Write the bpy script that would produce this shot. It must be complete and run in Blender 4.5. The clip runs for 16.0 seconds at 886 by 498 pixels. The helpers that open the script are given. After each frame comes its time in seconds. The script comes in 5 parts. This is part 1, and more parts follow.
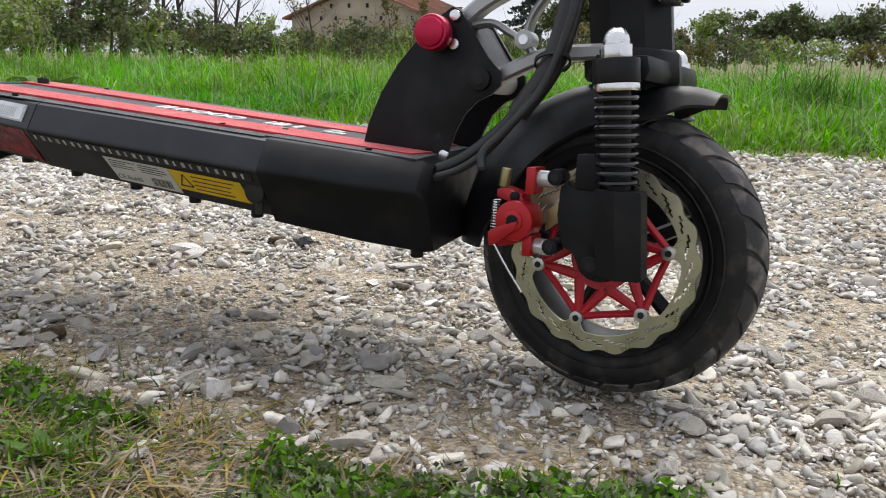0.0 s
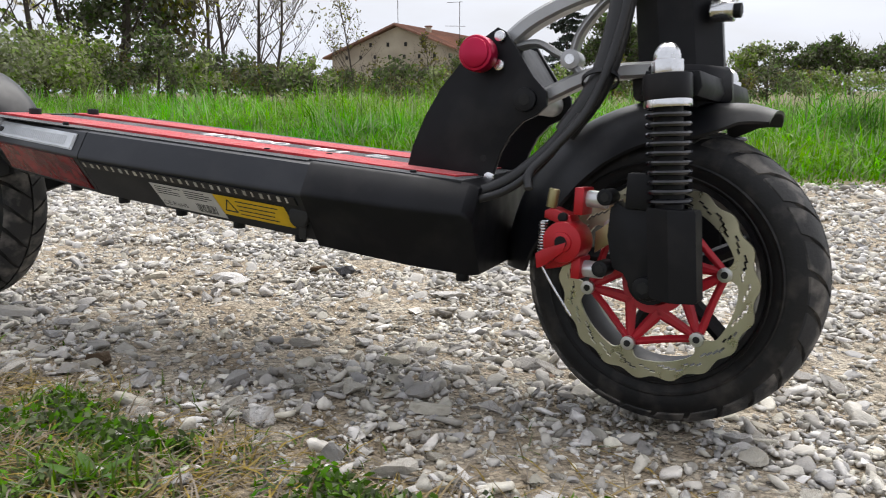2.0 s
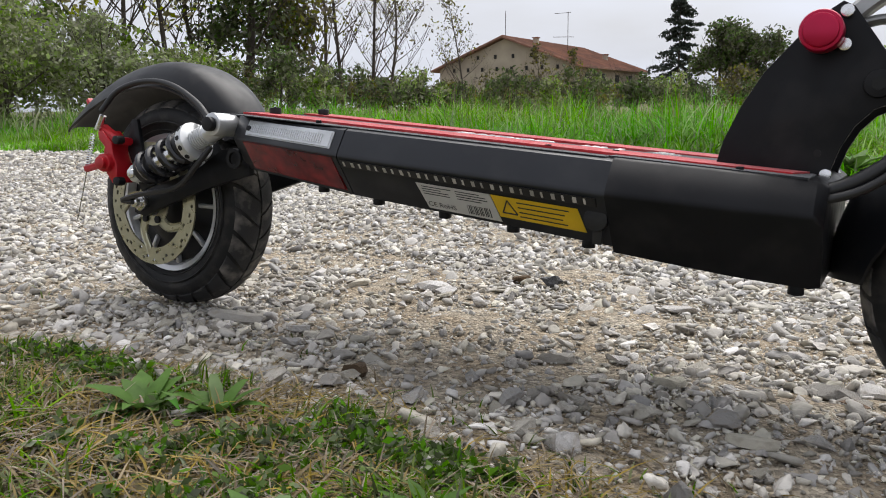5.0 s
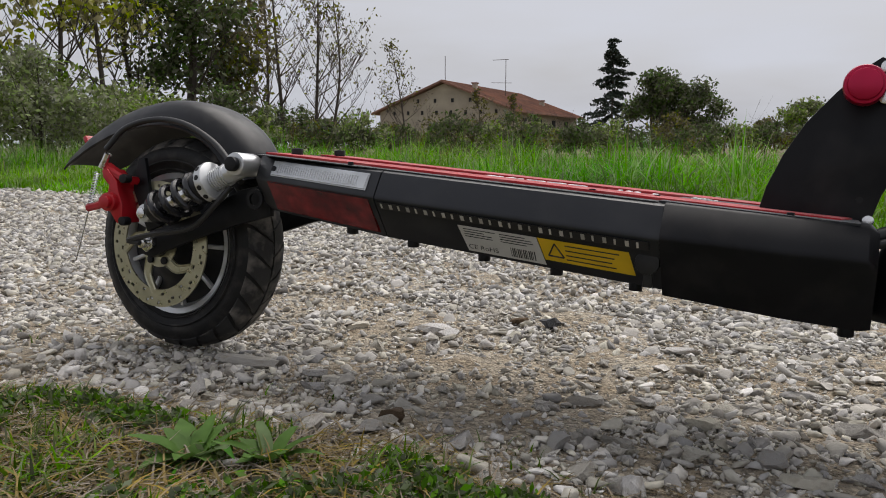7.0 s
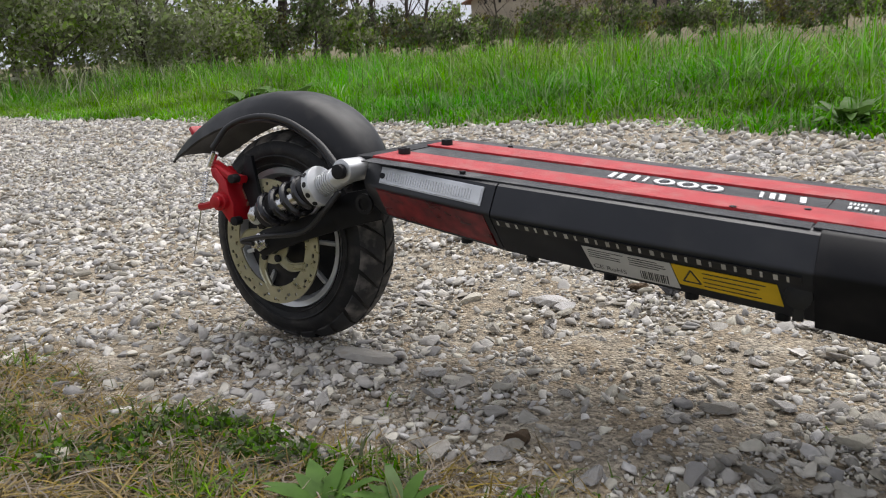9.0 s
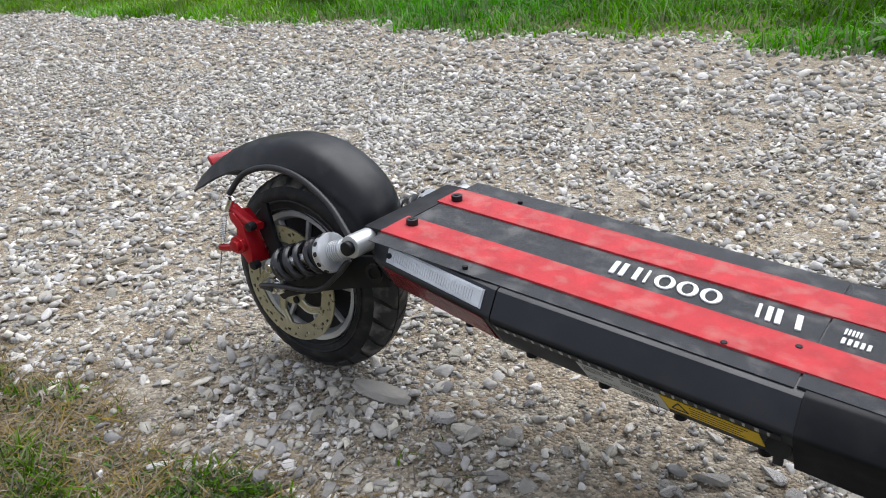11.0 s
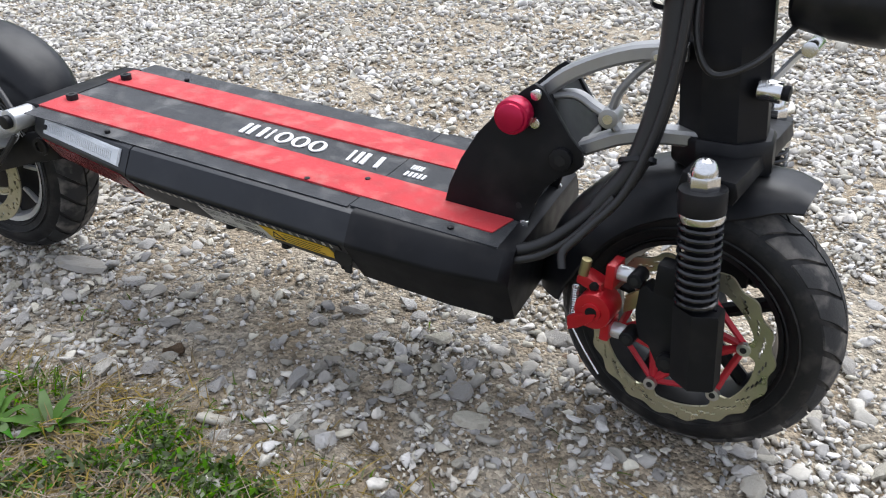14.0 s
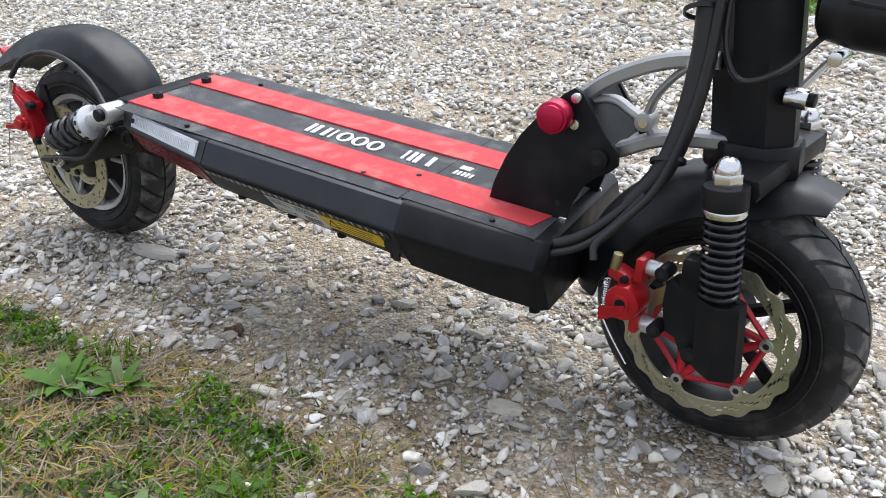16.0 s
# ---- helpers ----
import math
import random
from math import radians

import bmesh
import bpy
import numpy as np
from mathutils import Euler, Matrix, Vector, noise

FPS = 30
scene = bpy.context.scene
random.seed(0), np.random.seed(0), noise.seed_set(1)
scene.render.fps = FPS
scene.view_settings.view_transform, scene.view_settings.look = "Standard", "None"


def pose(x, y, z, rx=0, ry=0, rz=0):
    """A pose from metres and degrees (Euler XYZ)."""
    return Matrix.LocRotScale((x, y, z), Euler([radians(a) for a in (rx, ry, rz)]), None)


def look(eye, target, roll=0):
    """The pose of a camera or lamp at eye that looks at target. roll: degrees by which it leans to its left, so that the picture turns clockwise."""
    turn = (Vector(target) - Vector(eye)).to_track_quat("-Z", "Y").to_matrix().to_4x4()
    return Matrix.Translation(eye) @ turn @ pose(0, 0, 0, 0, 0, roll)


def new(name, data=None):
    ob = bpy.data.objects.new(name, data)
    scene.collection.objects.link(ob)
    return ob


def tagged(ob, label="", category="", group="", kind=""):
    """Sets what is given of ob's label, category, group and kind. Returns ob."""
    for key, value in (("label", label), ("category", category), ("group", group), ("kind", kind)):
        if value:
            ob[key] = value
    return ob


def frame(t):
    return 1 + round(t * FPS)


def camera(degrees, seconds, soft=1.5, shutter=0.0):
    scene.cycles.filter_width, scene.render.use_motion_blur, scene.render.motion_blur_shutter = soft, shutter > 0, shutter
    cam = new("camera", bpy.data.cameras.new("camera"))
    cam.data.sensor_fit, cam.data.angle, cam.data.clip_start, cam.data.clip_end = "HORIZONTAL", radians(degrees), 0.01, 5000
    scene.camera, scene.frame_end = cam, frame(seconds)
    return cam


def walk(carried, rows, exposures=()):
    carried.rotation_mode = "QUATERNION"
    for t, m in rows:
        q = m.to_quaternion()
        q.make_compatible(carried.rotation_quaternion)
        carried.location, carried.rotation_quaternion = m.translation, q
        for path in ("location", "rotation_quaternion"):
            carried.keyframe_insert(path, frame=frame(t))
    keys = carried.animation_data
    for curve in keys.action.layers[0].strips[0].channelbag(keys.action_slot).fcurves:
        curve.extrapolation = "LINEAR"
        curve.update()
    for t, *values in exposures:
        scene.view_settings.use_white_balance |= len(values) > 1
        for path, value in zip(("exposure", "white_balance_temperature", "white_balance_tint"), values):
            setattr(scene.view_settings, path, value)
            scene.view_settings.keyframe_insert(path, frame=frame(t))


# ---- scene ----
cam = camera(59.8, 16.0, soft=1.0, shutter=0.3)
PATH = [
    (0, (0.0409, -0.7091, 0.2949), (-0.2201, 0.2252, 0.0518), 0.71),
    (0.5, (0.0623, -0.7013, 0.2927), (-0.1911, 0.2379, 0.0607), 0.44),
    (1, (0.0682, -0.6955, 0.289), (-0.1898, 0.2462, 0.0733), 0.38),
    (1.5, (0.053, -0.6985, 0.2877), (-0.23, 0.2383, 0.082), 0.11),
    (2, (0.032, -0.7006, 0.2821), (-0.2797, 0.2285, 0.083), -0.18),
    (2.5, (-0.0025, -0.6971, 0.2759), (-0.3413, 0.223, 0.079), -0.58),
    (3, (-0.0365, -0.6959, 0.2726), (-0.4022, 0.2137, 0.0752), -0.89),
    (3.5, (-0.0681, -0.6949, 0.271), (-0.4645, 0.2027, 0.078), -0.89),
    (4, (-0.0944, -0.6968, 0.2671), (-0.5178, 0.1885, 0.0746), -0.98),
    (4.5, (-0.1186, -0.6968, 0.2653), (-0.561, 0.1795, 0.0744), -1.11),
    (7, (-0.2309, -0.7332, 0.2669), (-0.5971, 0.1881, 0.1364), 0.00),
    (7.5, (-0.2341, -0.7551, 0.2744), (-0.6063, 0.1638, 0.1441), -0.71),
    (8, (-0.2305, -0.7567, 0.2839), (-0.6302, 0.147, 0.1301), -1.50),
    (8.5, (-0.2487, -0.7288, 0.313), (-0.6913, 0.1457, 0.1143), -2.62),
    (9, (-0.2691, -0.6866, 0.3721), (-0.7428, 0.1543, 0.1103), -3.81),
    (9.5, (-0.2734, -0.6515, 0.4322), (-0.7701, 0.1572, 0.1169), -4.48),
    (12, (-0.1642, -0.6086, 0.6109), (-0.6571, 0.1323, 0.1549), -5.58),
    (12.5, (-0.0826, -0.6231, 0.5855), (-0.5301, 0.1356, 0.112), -4.63),
    (13, (-0.0404, -0.6299, 0.5856), (-0.4484, 0.1436, 0.1007), -3.97),
    (13.5, (-0.0099, -0.6325, 0.5634), (-0.3708, 0.1546, 0.0631), -3.22),
    (14, (0.0162, -0.6374, 0.5498), (-0.3081, 0.1565, 0.0354), -2.76),
    (14.5, (0.0284, -0.648, 0.5435), (-0.2861, 0.1478, 0.026), -2.67),
    (15, (0.0305, -0.6558, 0.5452), (-0.3086, 0.1397, 0.043), -2.62),
    (15.5, (0.0491, -0.6867, 0.5396), (-0.3354, 0.1031, 0.0618), -2.40),
    (16, (0.0565, -0.6882, 0.5417), (-0.3469, 0.0928, 0.0649), -2.53),
]
walk(cam, [(t, look(eye, target, roll)) for t, eye, target, roll in PATH],
     exposures=[(0.0, 0.70, 6650, 11), (2.0, 0.74, 6650, 11), (4.6, 0.60, 6650, 11), (7.0, 0.06, 6800, 12), (8.0, 0.02, 6800, 12), (8.8, 0.27, 6700, 12), (9.5, 0.44, 6500, 11), (12.0, 0.52, 6200, 11), (13.5, 0.74, 6200, 11), (16.0, 0.90, 6200, 11)])

# ---- world and light ----
world = bpy.data.worlds.new("overcast")
scene.world = world
world.use_nodes = True
wn, wl = world.node_tree.nodes, world.node_tree.links
sky = wn.new("ShaderNodeTexSky")
sky.sky_type, sky.sun_disc = "NISHITA", False
sky.sun_elevation, sky.sun_rotation = radians(62), radians(9.5)
sky.air_density, sky.dust_density, sky.ozone_density = 1.0, 5.0, 1.0
grey = wn.new("ShaderNodeHueSaturation")
grey.inputs["Saturation"].default_value = 0.22
cloud_co = wn.new("ShaderNodeTexCoord")
cloud_map = wn.new("ShaderNodeMapping")
cloud_map.inputs["Scale"].default_value = (1.5, 1.5, 6.0)
cloud = wn.new("ShaderNodeTexNoise")
cloud.inputs["Scale"].default_value, cloud.inputs["Detail"].default_value = 2.2, 4.0
cloud_ramp = wn.new("ShaderNodeMapRange")
cloud_ramp.inputs["From Min"].default_value, cloud_ramp.inputs["From Max"].default_value = 0.3, 0.7
cloud_ramp.inputs["To Min"].default_value, cloud_ramp.inputs["To Max"].default_value = 0.45, 0.92
deck_of_cloud = wn.new("ShaderNodeMixRGB")
deck_of_cloud.inputs["Color2"].default_value = (5.5, 5.9, 6.75, 1)
wl.new(cloud_co.outputs["Generated"], cloud_map.inputs["Vector"])
wl.new(cloud_map.outputs["Vector"], cloud.inputs["Vector"])
wl.new(cloud.outputs["Fac"], cloud_ramp.inputs["Value"])
wl.new(sky.outputs["Color"], grey.inputs["Color"])
wl.new(grey.outputs["Color"], deck_of_cloud.inputs["Color1"])
wl.new(cloud_ramp.outputs["Result"], deck_of_cloud.inputs["Fac"])
back = wn["Background"]
back.inputs["Strength"].default_value = 0.105
wl.new(deck_of_cloud.outputs["Color"], back.inputs["Color"])
sun = new("sun", bpy.data.lights.new("sun", "SUN"))
sun.data.energy, sun.data.angle, sun.data.color = 2.1, radians(65), (1.0, 0.985, 0.955)
sun.matrix_world = look((0.7, 4.2, 8.0), (0, 0, 0))


# ---- materials ----
def mat(name, base, rough=0.5, metal=0.0, vary=0.0, scale=30.0, tint=None, bump=0.0, bump_scale=None, rough_vary=0.0, spec=0.5, island=0.0, objrand=0.0,
        dust=None, dust_amt=0.0, dust_scale=40.0, trans=0.0, hue=0.0):
    """A surface with variation at two scales, optional dust patches and relief."""
    m = bpy.data.materials.new(name)
    m.use_nodes = True
    n, l = m.node_tree.nodes, m.node_tree.links
    b = n["Principled BSDF"]
    b.inputs["Roughness"].default_value, b.inputs["Metallic"].default_value = rough, metal
    b.inputs["Specular IOR Level"].default_value = spec
    co = n.new("ShaderNodeTexCoord")
    col = None

    def noise_node(s, detail=4.0):
        t = n.new("ShaderNodeTexNoise")
        t.inputs["Scale"].default_value, t.inputs["Detail"].default_value = s, detail
        l.new(co.outputs["Object"], t.inputs["Vector"])
        return t

    rgb = n.new("ShaderNodeRGB")
    rgb.outputs[0].default_value = (*base, 1)
    col = rgb.outputs[0]
    if tint is not None:
        mix = n.new("ShaderNodeMixRGB")
        mix.inputs["Color2"].default_value = (*tint, 1)
        r = n.new("ShaderNodeMapRange")
        r.inputs["From Min"].default_value, r.inputs["From Max"].default_value = 0.38, 0.62
        l.new(noise_node(scale * 0.3).outputs["Fac"], r.inputs["Value"])
        l.new(r.outputs["Result"], mix.inputs["Fac"])
        l.new(col, mix.inputs["Color1"])
        col = mix.outputs[0]
    if vary or island or objrand:
        hs = n.new("ShaderNodeHueSaturation")
        l.new(col, hs.inputs["Color"])
        total = None
        for amount, source in ((vary, "n"), (island, "i"), (objrand, "o")):
            if not amount:
                continue
            if source == "n":
                out = noise_node(scale).outputs["Fac"]
            elif source == "i":
                out = n.new("ShaderNodeNewGeometry").outputs["Random Per Island"]
            else:
                out = n.new("ShaderNodeObjectInfo").outputs["Random"]
            r = n.new("ShaderNodeMapRange")
            lo, hi = (0.25, 0.75) if source == "n" else (0.0, 1.0)
            r.inputs["From Min"].default_value, r.inputs["From Max"].default_value = lo, hi
            r.inputs["To Min"].default_value, r.inputs["To Max"].default_value = 1 - amount, 1 + amount
            l.new(out, r.inputs["Value"])
            if total is None:
                total = r.outputs["Result"]
            else:
                mu = n.new("ShaderNodeMath")
                mu.operation = "MULTIPLY"
                l.new(total, mu.inputs[0])
                l.new(r.outputs["Result"], mu.inputs[1])
                total = mu.outputs[0]
            if hue and source in "io":
                hr = n.new("ShaderNodeMapRange")
                hr.inputs["To Min"].default_value, hr.inputs["To Max"].default_value = 0.5 - hue, 0.5 + hue
                mm = n.new("ShaderNodeMath")
                mm.operation = "FRACT"
                m7 = n.new("ShaderNodeMath")
                m7.operation = "MULTIPLY"
                m7.inputs[1].default_value = 7.3
                l.new(out, m7.inputs[0])
                l.new(m7.outputs[0], mm.inputs[0])
                l.new(mm.outputs[0], hr.inputs["Value"])
                l.new(hr.outputs["Result"], hs.inputs["Hue"])
                sr = n.new("ShaderNodeMapRange")
                sr.inputs["To Min"].default_value, sr.inputs["To Max"].default_value = 0.4, 1.6
                l.new(mm.outputs[0], sr.inputs["Value"])
                l.new(sr.outputs["Result"], hs.inputs["Saturation"])
        l.new(total, hs.inputs["Value"])
        col = hs.outputs[0]
    if dust is not None:
        mix = n.new("ShaderNodeMixRGB")
        mix.inputs["Color2"].default_value = (*dust, 1)
        r = n.new("ShaderNodeMapRange")
        r.inputs["From Min"].default_value, r.inputs["From Max"].default_value = 0.5, 0.72
        r.inputs["To Max"].default_value = dust_amt
        l.new(noise_node(dust_scale, 8.0).outputs["Fac"], r.inputs["Value"])
        l.new(r.outputs["Result"], mix.inputs["Fac"])
        l.new(col, mix.inputs["Color1"])
        col = mix.outputs[0]
    l.new(col, b.inputs["Base Color"])
    if rough_vary:
        r = n.new("ShaderNodeMapRange")
        r.inputs["From Min"].default_value, r.inputs["From Max"].default_value = 0.3, 0.7
        r.inputs["To Min"].default_value, r.inputs["To Max"].default_value = max(0.02, rough - rough_vary), min(1, rough + rough_vary)
        l.new(noise_node(scale * 1.7).outputs["Fac"], r.inputs["Value"])
        l.new(r.outputs["Result"], b.inputs["Roughness"])
    if bump:
        bp = n.new("ShaderNodeBump")
        bp.inputs["Strength"].default_value, bp.inputs["Distance"].default_value = 1.0, bump
        l.new(noise_node(bump_scale or scale * 4, 6.0).outputs["Fac"], bp.inputs["Height"])
        l.new(bp.outputs["Normal"], b.inputs["Normal"])
    if trans:
        out = n["Material Output"]
        tr = n.new("ShaderNodeBsdfTranslucent")
        ms = n.new("ShaderNodeMixShader")
        ms.inputs[0].default_value = trans
        l.new(col, tr.inputs["Color"])
        l.new(b.outputs[0], ms.inputs[1])
        l.new(tr.outputs[0], ms.inputs[2])
        l.new(ms.outputs[0], out.inputs["Surface"])
    return m


M_GROUND = mat("gravel_dirt", (0.31, 0.25, 0.175), 0.95, vary=0.3, scale=60, tint=(0.40, 0.35, 0.275), bump=0.003, bump_scale=260)
M_STONE = mat("limestone_pebble", (0.51, 0.485, 0.445), 0.85, vary=0.12, scale=160, bump=0.0008, bump_scale=500, island=0.50, hue=0.02, dust=(0.37, 0.32, 0.245), dust_amt=0.5, dust_scale=14)
M_STONE_ONE = mat("limestone_pebble_single", (0.52, 0.49, 0.445), 0.85, vary=0.15, scale=120, bump=0.0008, bump_scale=400, objrand=0.35, hue=0.02, dust=(0.36, 0.30, 0.22), dust_amt=0.5, dust_scale=1.5)
M_STONE_DARK = mat("dark_stone", (0.07, 0.07, 0.075), 0.7, vary=0.3, scale=90, bump=0.001)
M_STONE_BROWN = mat("brown_stone", (0.16, 0.105, 0.06), 0.9, vary=0.35, scale=90, bump=0.002)
M_GRASS = mat("grass_blade", (0.085, 0.29, 0.006), 0.9, spec=0.04, vary=0.55, scale=1.6, tint=(0.17, 0.34, 0.012), island=0.5, hue=0.025, trans=0.35)
M_VERGE = mat("verge_grass_blade", (0.115, 0.18, 0.028), 0.85, spec=0.08, vary=0.4, scale=9, island=0.5, hue=0.04, trans=0.25)
M_GRASS_DRY = mat("dry_grass", (0.25, 0.195, 0.115), 0.85, spec=0.06, island=0.5, hue=0.015, trans=0.2)
M_WEED = mat("weed_leaf", (0.085, 0.19, 0.025), 0.6, spec=0.25, vary=0.25, scale=60, island=0.4, hue=0.03, trans=0.25)
M_MAT = mat("creeping_herb_leaf", (0.115, 0.185, 0.045), 0.7, spec=0.2, vary=0.35, scale=14, island=0.5, hue=0.03, trans=0.25)
M_LEAF_FAR = mat("bush_leaf", (0.22, 0.265, 0.10), 0.75, spec=0.2, vary=0.3, scale=0.6, island=0.55, hue=0.04, trans=0.4)
M_LEAF_DARK = mat("dark_bush_leaf", (0.115, 0.14, 0.062), 0.75, spec=0.2, vary=0.3, scale=0.6, island=0.55, hue=0.05, trans=0.3)
M_LEAF_AUTUMN = mat("autumn_leaf", (0.46, 0.46, 0.10), 0.75, spec=0.2, vary=0.25, scale=0.6, island=0.5, hue=0.05, trans=0.45)
M_SHRUB = mat("olive_shrub_leaf", (0.165, 0.15, 0.06), 0.8, spec=0.15, vary=0.4, scale=0.8, island=0.5, hue=0.05, trans=0.3)
M_REED = mat("reed_leaf", (0.25, 0.28, 0.15), 0.75, spec=0.2, vary=0.3, scale=0.6, island=0.45, hue=0.03, trans=0.25)
M_FIR = mat("fir_needles", (0.035, 0.05, 0.036), 0.8, island=0.4)
M_BARK = mat("bark", (0.075, 0.06, 0.05), 0.9, vary=0.3, scale=8, bump=0.01)
M_HOUSE = mat("old_render_wall", (0.42, 0.37, 0.29), 0.95, vary=0.15, scale=0.8, tint=(0.33, 0.28, 0.22), bump=0.01)
M_ROOF = mat("clay_tile_roof", (0.30, 0.15, 0.10), 0.9, vary=0.25, scale=1.5, tint=(0.22, 0.12, 0.09), island=0.2)
M_HOLE = mat("dark_opening", (0.02, 0.02, 0.02), 0.9)

M_BLACK = mat("black_anodised_metal", (0.0065, 0.0068, 0.0085), 0.45, spec=0.2, vary=0.25, scale=25, rough_vary=0.08, bump=0.00004, bump_scale=900, dust=(0.2, 0.18, 0.16), dust_amt=0.05, dust_scale=30)
# black paint; the blue in its base colour stands in for reflected sky
M_BLACK_SIDE = mat("black_painted_aluminium", (0.008, 0.0093, 0.0132), 0.36, spec=0.45, vary=0.2, scale=14, rough_vary=0.08, dust=(0.2, 0.19, 0.18), dust_amt=0.06, dust_scale=22)
M_PLASTIC = mat("black_plastic", (0.007, 0.0075, 0.0095), 0.40, spec=0.34, vary=0.2, scale=20, rough_vary=0.1, dust=(0.22, 0.2, 0.18), dust_amt=0.08, dust_scale=35)
M_RUBBER = mat("tyre_rubber", (0.008, 0.008, 0.0085), 0.55, spec=0.3, vary=0.25, scale=40, bump=0.0003, bump_scale=400, dust=(0.25, 0.22, 0.19), dust_amt=0.12, dust_scale=55)
M_TREAD = mat("dusty_tread_rubber", (0.022, 0.022, 0.023), 0.75, vary=0.25, scale=40, bump=0.0004, bump_scale=350, dust=(0.30, 0.27, 0.24), dust_amt=0.6, dust_scale=38)
M_SPRING = mat("glossy_black_spring", (0.010, 0.010, 0.013), 0.25, spec=0.6, vary=0.2, scale=40)
M_CABLE = mat("cable_sheath", (0.012, 0.012, 0.013), 0.45, vary=0.1)
M_GRIP = mat("black_grip_tape", (0.022, 0.024, 0.028), 0.8, vary=0.3, scale=60, bump=0.0004, bump_scale=1500, dust=(0.24, 0.235, 0.225), dust_amt=0.38, dust_scale=42)
M_REDGRIP = mat("red_grip_tape", (0.49, 0.019, 0.026), 0.75, vary=0.22, scale=45, bump=0.0004, bump_scale=1500, dust=(0.50, 0.20, 0.17), dust_amt=0.5, dust_scale=48)
M_RED = mat("red_anodised", (0.43, 0.010, 0.018), 0.3, metal=0.25, vary=0.15, scale=60)
M_REDMETAL = mat("red_anodised_knob", (0.45, 0.006, 0.05), 0.32, metal=0.5, vary=0.1, scale=60)
M_REDRIM = mat("red_painted_spider", (0.42, 0.012, 0.025), 0.4, vary=0.15, scale=50)
M_REDREFL = mat("dark_red_reflector", (0.11, 0.008, 0.010), 0.22, vary=0.5, scale=90, tint=(0.2, 0.016, 0.018), bump=0.0015, bump_scale=55)
M_ALU = mat("cast_grey_aluminium", (0.36, 0.36, 0.36), 0.42, metal=0.75, vary=0.12, scale=40, rough_vary=0.1)
M_CHROME = mat("bright_steel", (0.72, 0.72, 0.72), 0.22, metal=1.0, vary=0.1, scale=80, rough_vary=0.08)
M_ROTOR = mat("zinc_brass_rotor", (0.44, 0.42, 0.30), 0.34, metal=0.85, vary=0.12, scale=50, rough_vary=0.1)
M_STEELROTOR = mat("steel_rotor", (0.55, 0.55, 0.53), 0.35, metal=0.9, vary=0.1, scale=50)
M_SILVER = mat("silver_painted", (0.60, 0.61, 0.62), 0.28, metal=0.55, vary=0.1, scale=60)
M_LENS = mat("clear_ribbed_lens", (0.55, 0.57, 0.6), 0.2, vary=0.15, scale=60)
M_WHITE = mat("white_print", (0.75, 0.75, 0.75), 0.5, vary=0.1, scale=100)
M_LABEL = mat("grey_white_label", (0.56, 0.55, 0.53), 0.5, vary=0.08, scale=60)
M_YELLOW = mat("yellow_warning_label", (0.72, 0.46, 0.01), 0.45, vary=0.08, scale=60)
M_INK = mat("label_ink", (0.03, 0.03, 0.03), 0.6)
M_STRIP = mat("led_strip_backing", (0.012, 0.012, 0.013), 0.4)
M_LED = mat("led_chip", (0.45, 0.43, 0.39), 0.35, objrand=0.3)
M_BRASS = mat("dull_brass", (0.36, 0.31, 0.16), 0.4, metal=0.8)
M_TAIL = mat("red_tail_reflector", (0.42, 0.02, 0.03), 0.2, vary=0.2, scale=100)
M_DARKHOLE = mat("bolt_socket", (0.004, 0.004, 0.004), 0.7)


for gritty in (M_GRIP, M_REDGRIP):
    gritty.node_tree.nodes["Principled BSDF"].inputs["Sheen Weight"].default_value = 0.32
    gritty.node_tree.nodes["Principled BSDF"].inputs["Sheen Roughness"].default_value = 0.35


def add_grit(m, scale, depth, amount):
    """Small packed grit: cells that differ in tone and stand proud."""
    n, l = m.node_tree.nodes, m.node_tree.links
    b = n["Principled BSDF"]
    co = n.new("ShaderNodeTexCoord")
    vo = n.new("ShaderNodeTexVoronoi")
    vo.inputs["Scale"].default_value = scale
    l.new(co.outputs["Object"], vo.inputs["Vector"])
    hs = n.new("ShaderNodeHueSaturation")
    sep = n.new("ShaderNodeSeparateColor")
    l.new(vo.outputs["Color"], sep.inputs[0])
    r = n.new("ShaderNodeMapRange")
    r.inputs["To Min"].default_value, r.inputs["To Max"].default_value = 1 - amount, 1 + amount
    l.new(sep.outputs[0], r.inputs["Value"])
    old = b.inputs["Base Color"].links[0].from_socket
    l.new(old, hs.inputs["Color"])
    l.new(r.outputs["Result"], hs.inputs["Value"])
    l.new(hs.outputs[0], b.inputs["Base Color"])
    bp = n.new("ShaderNodeBump")
    bp.invert = True
    bp.inputs["Distance"].default_value = depth
    l.new(vo.outputs["Distance"], bp.inputs["Height"])
    l.new(b.inputs["Normal"].links[0].from_socket, bp.inputs["Normal"])
    l.new(bp.outputs["Normal"], b.inputs["Normal"])


add_grit(M_GROUND, 230, 0.004, 0.42)


# ---- mesh helpers ----
def obj(name, bm, material, parent=None, label="", smooth=True):
    me = bpy.data.meshes.new(name)
    bmesh.ops.recalc_face_normals(bm, faces=bm.faces)
    bm.to_mesh(me)
    bm.free()
    me.materials.append(material)
    if smooth:
        me.polygons.foreach_set("use_smooth", [True] * len(me.polygons))
        me.set_sharp_from_angle(angle=radians(38))
    ob = new(name, me)
    if parent is not None:
        ob.parent = parent
    if label:
        ob["label"] = label
    return ob


def part(name, bm, material, parent, label="", smooth=True):
    return obj(name, bm, material, parent, label, smooth)


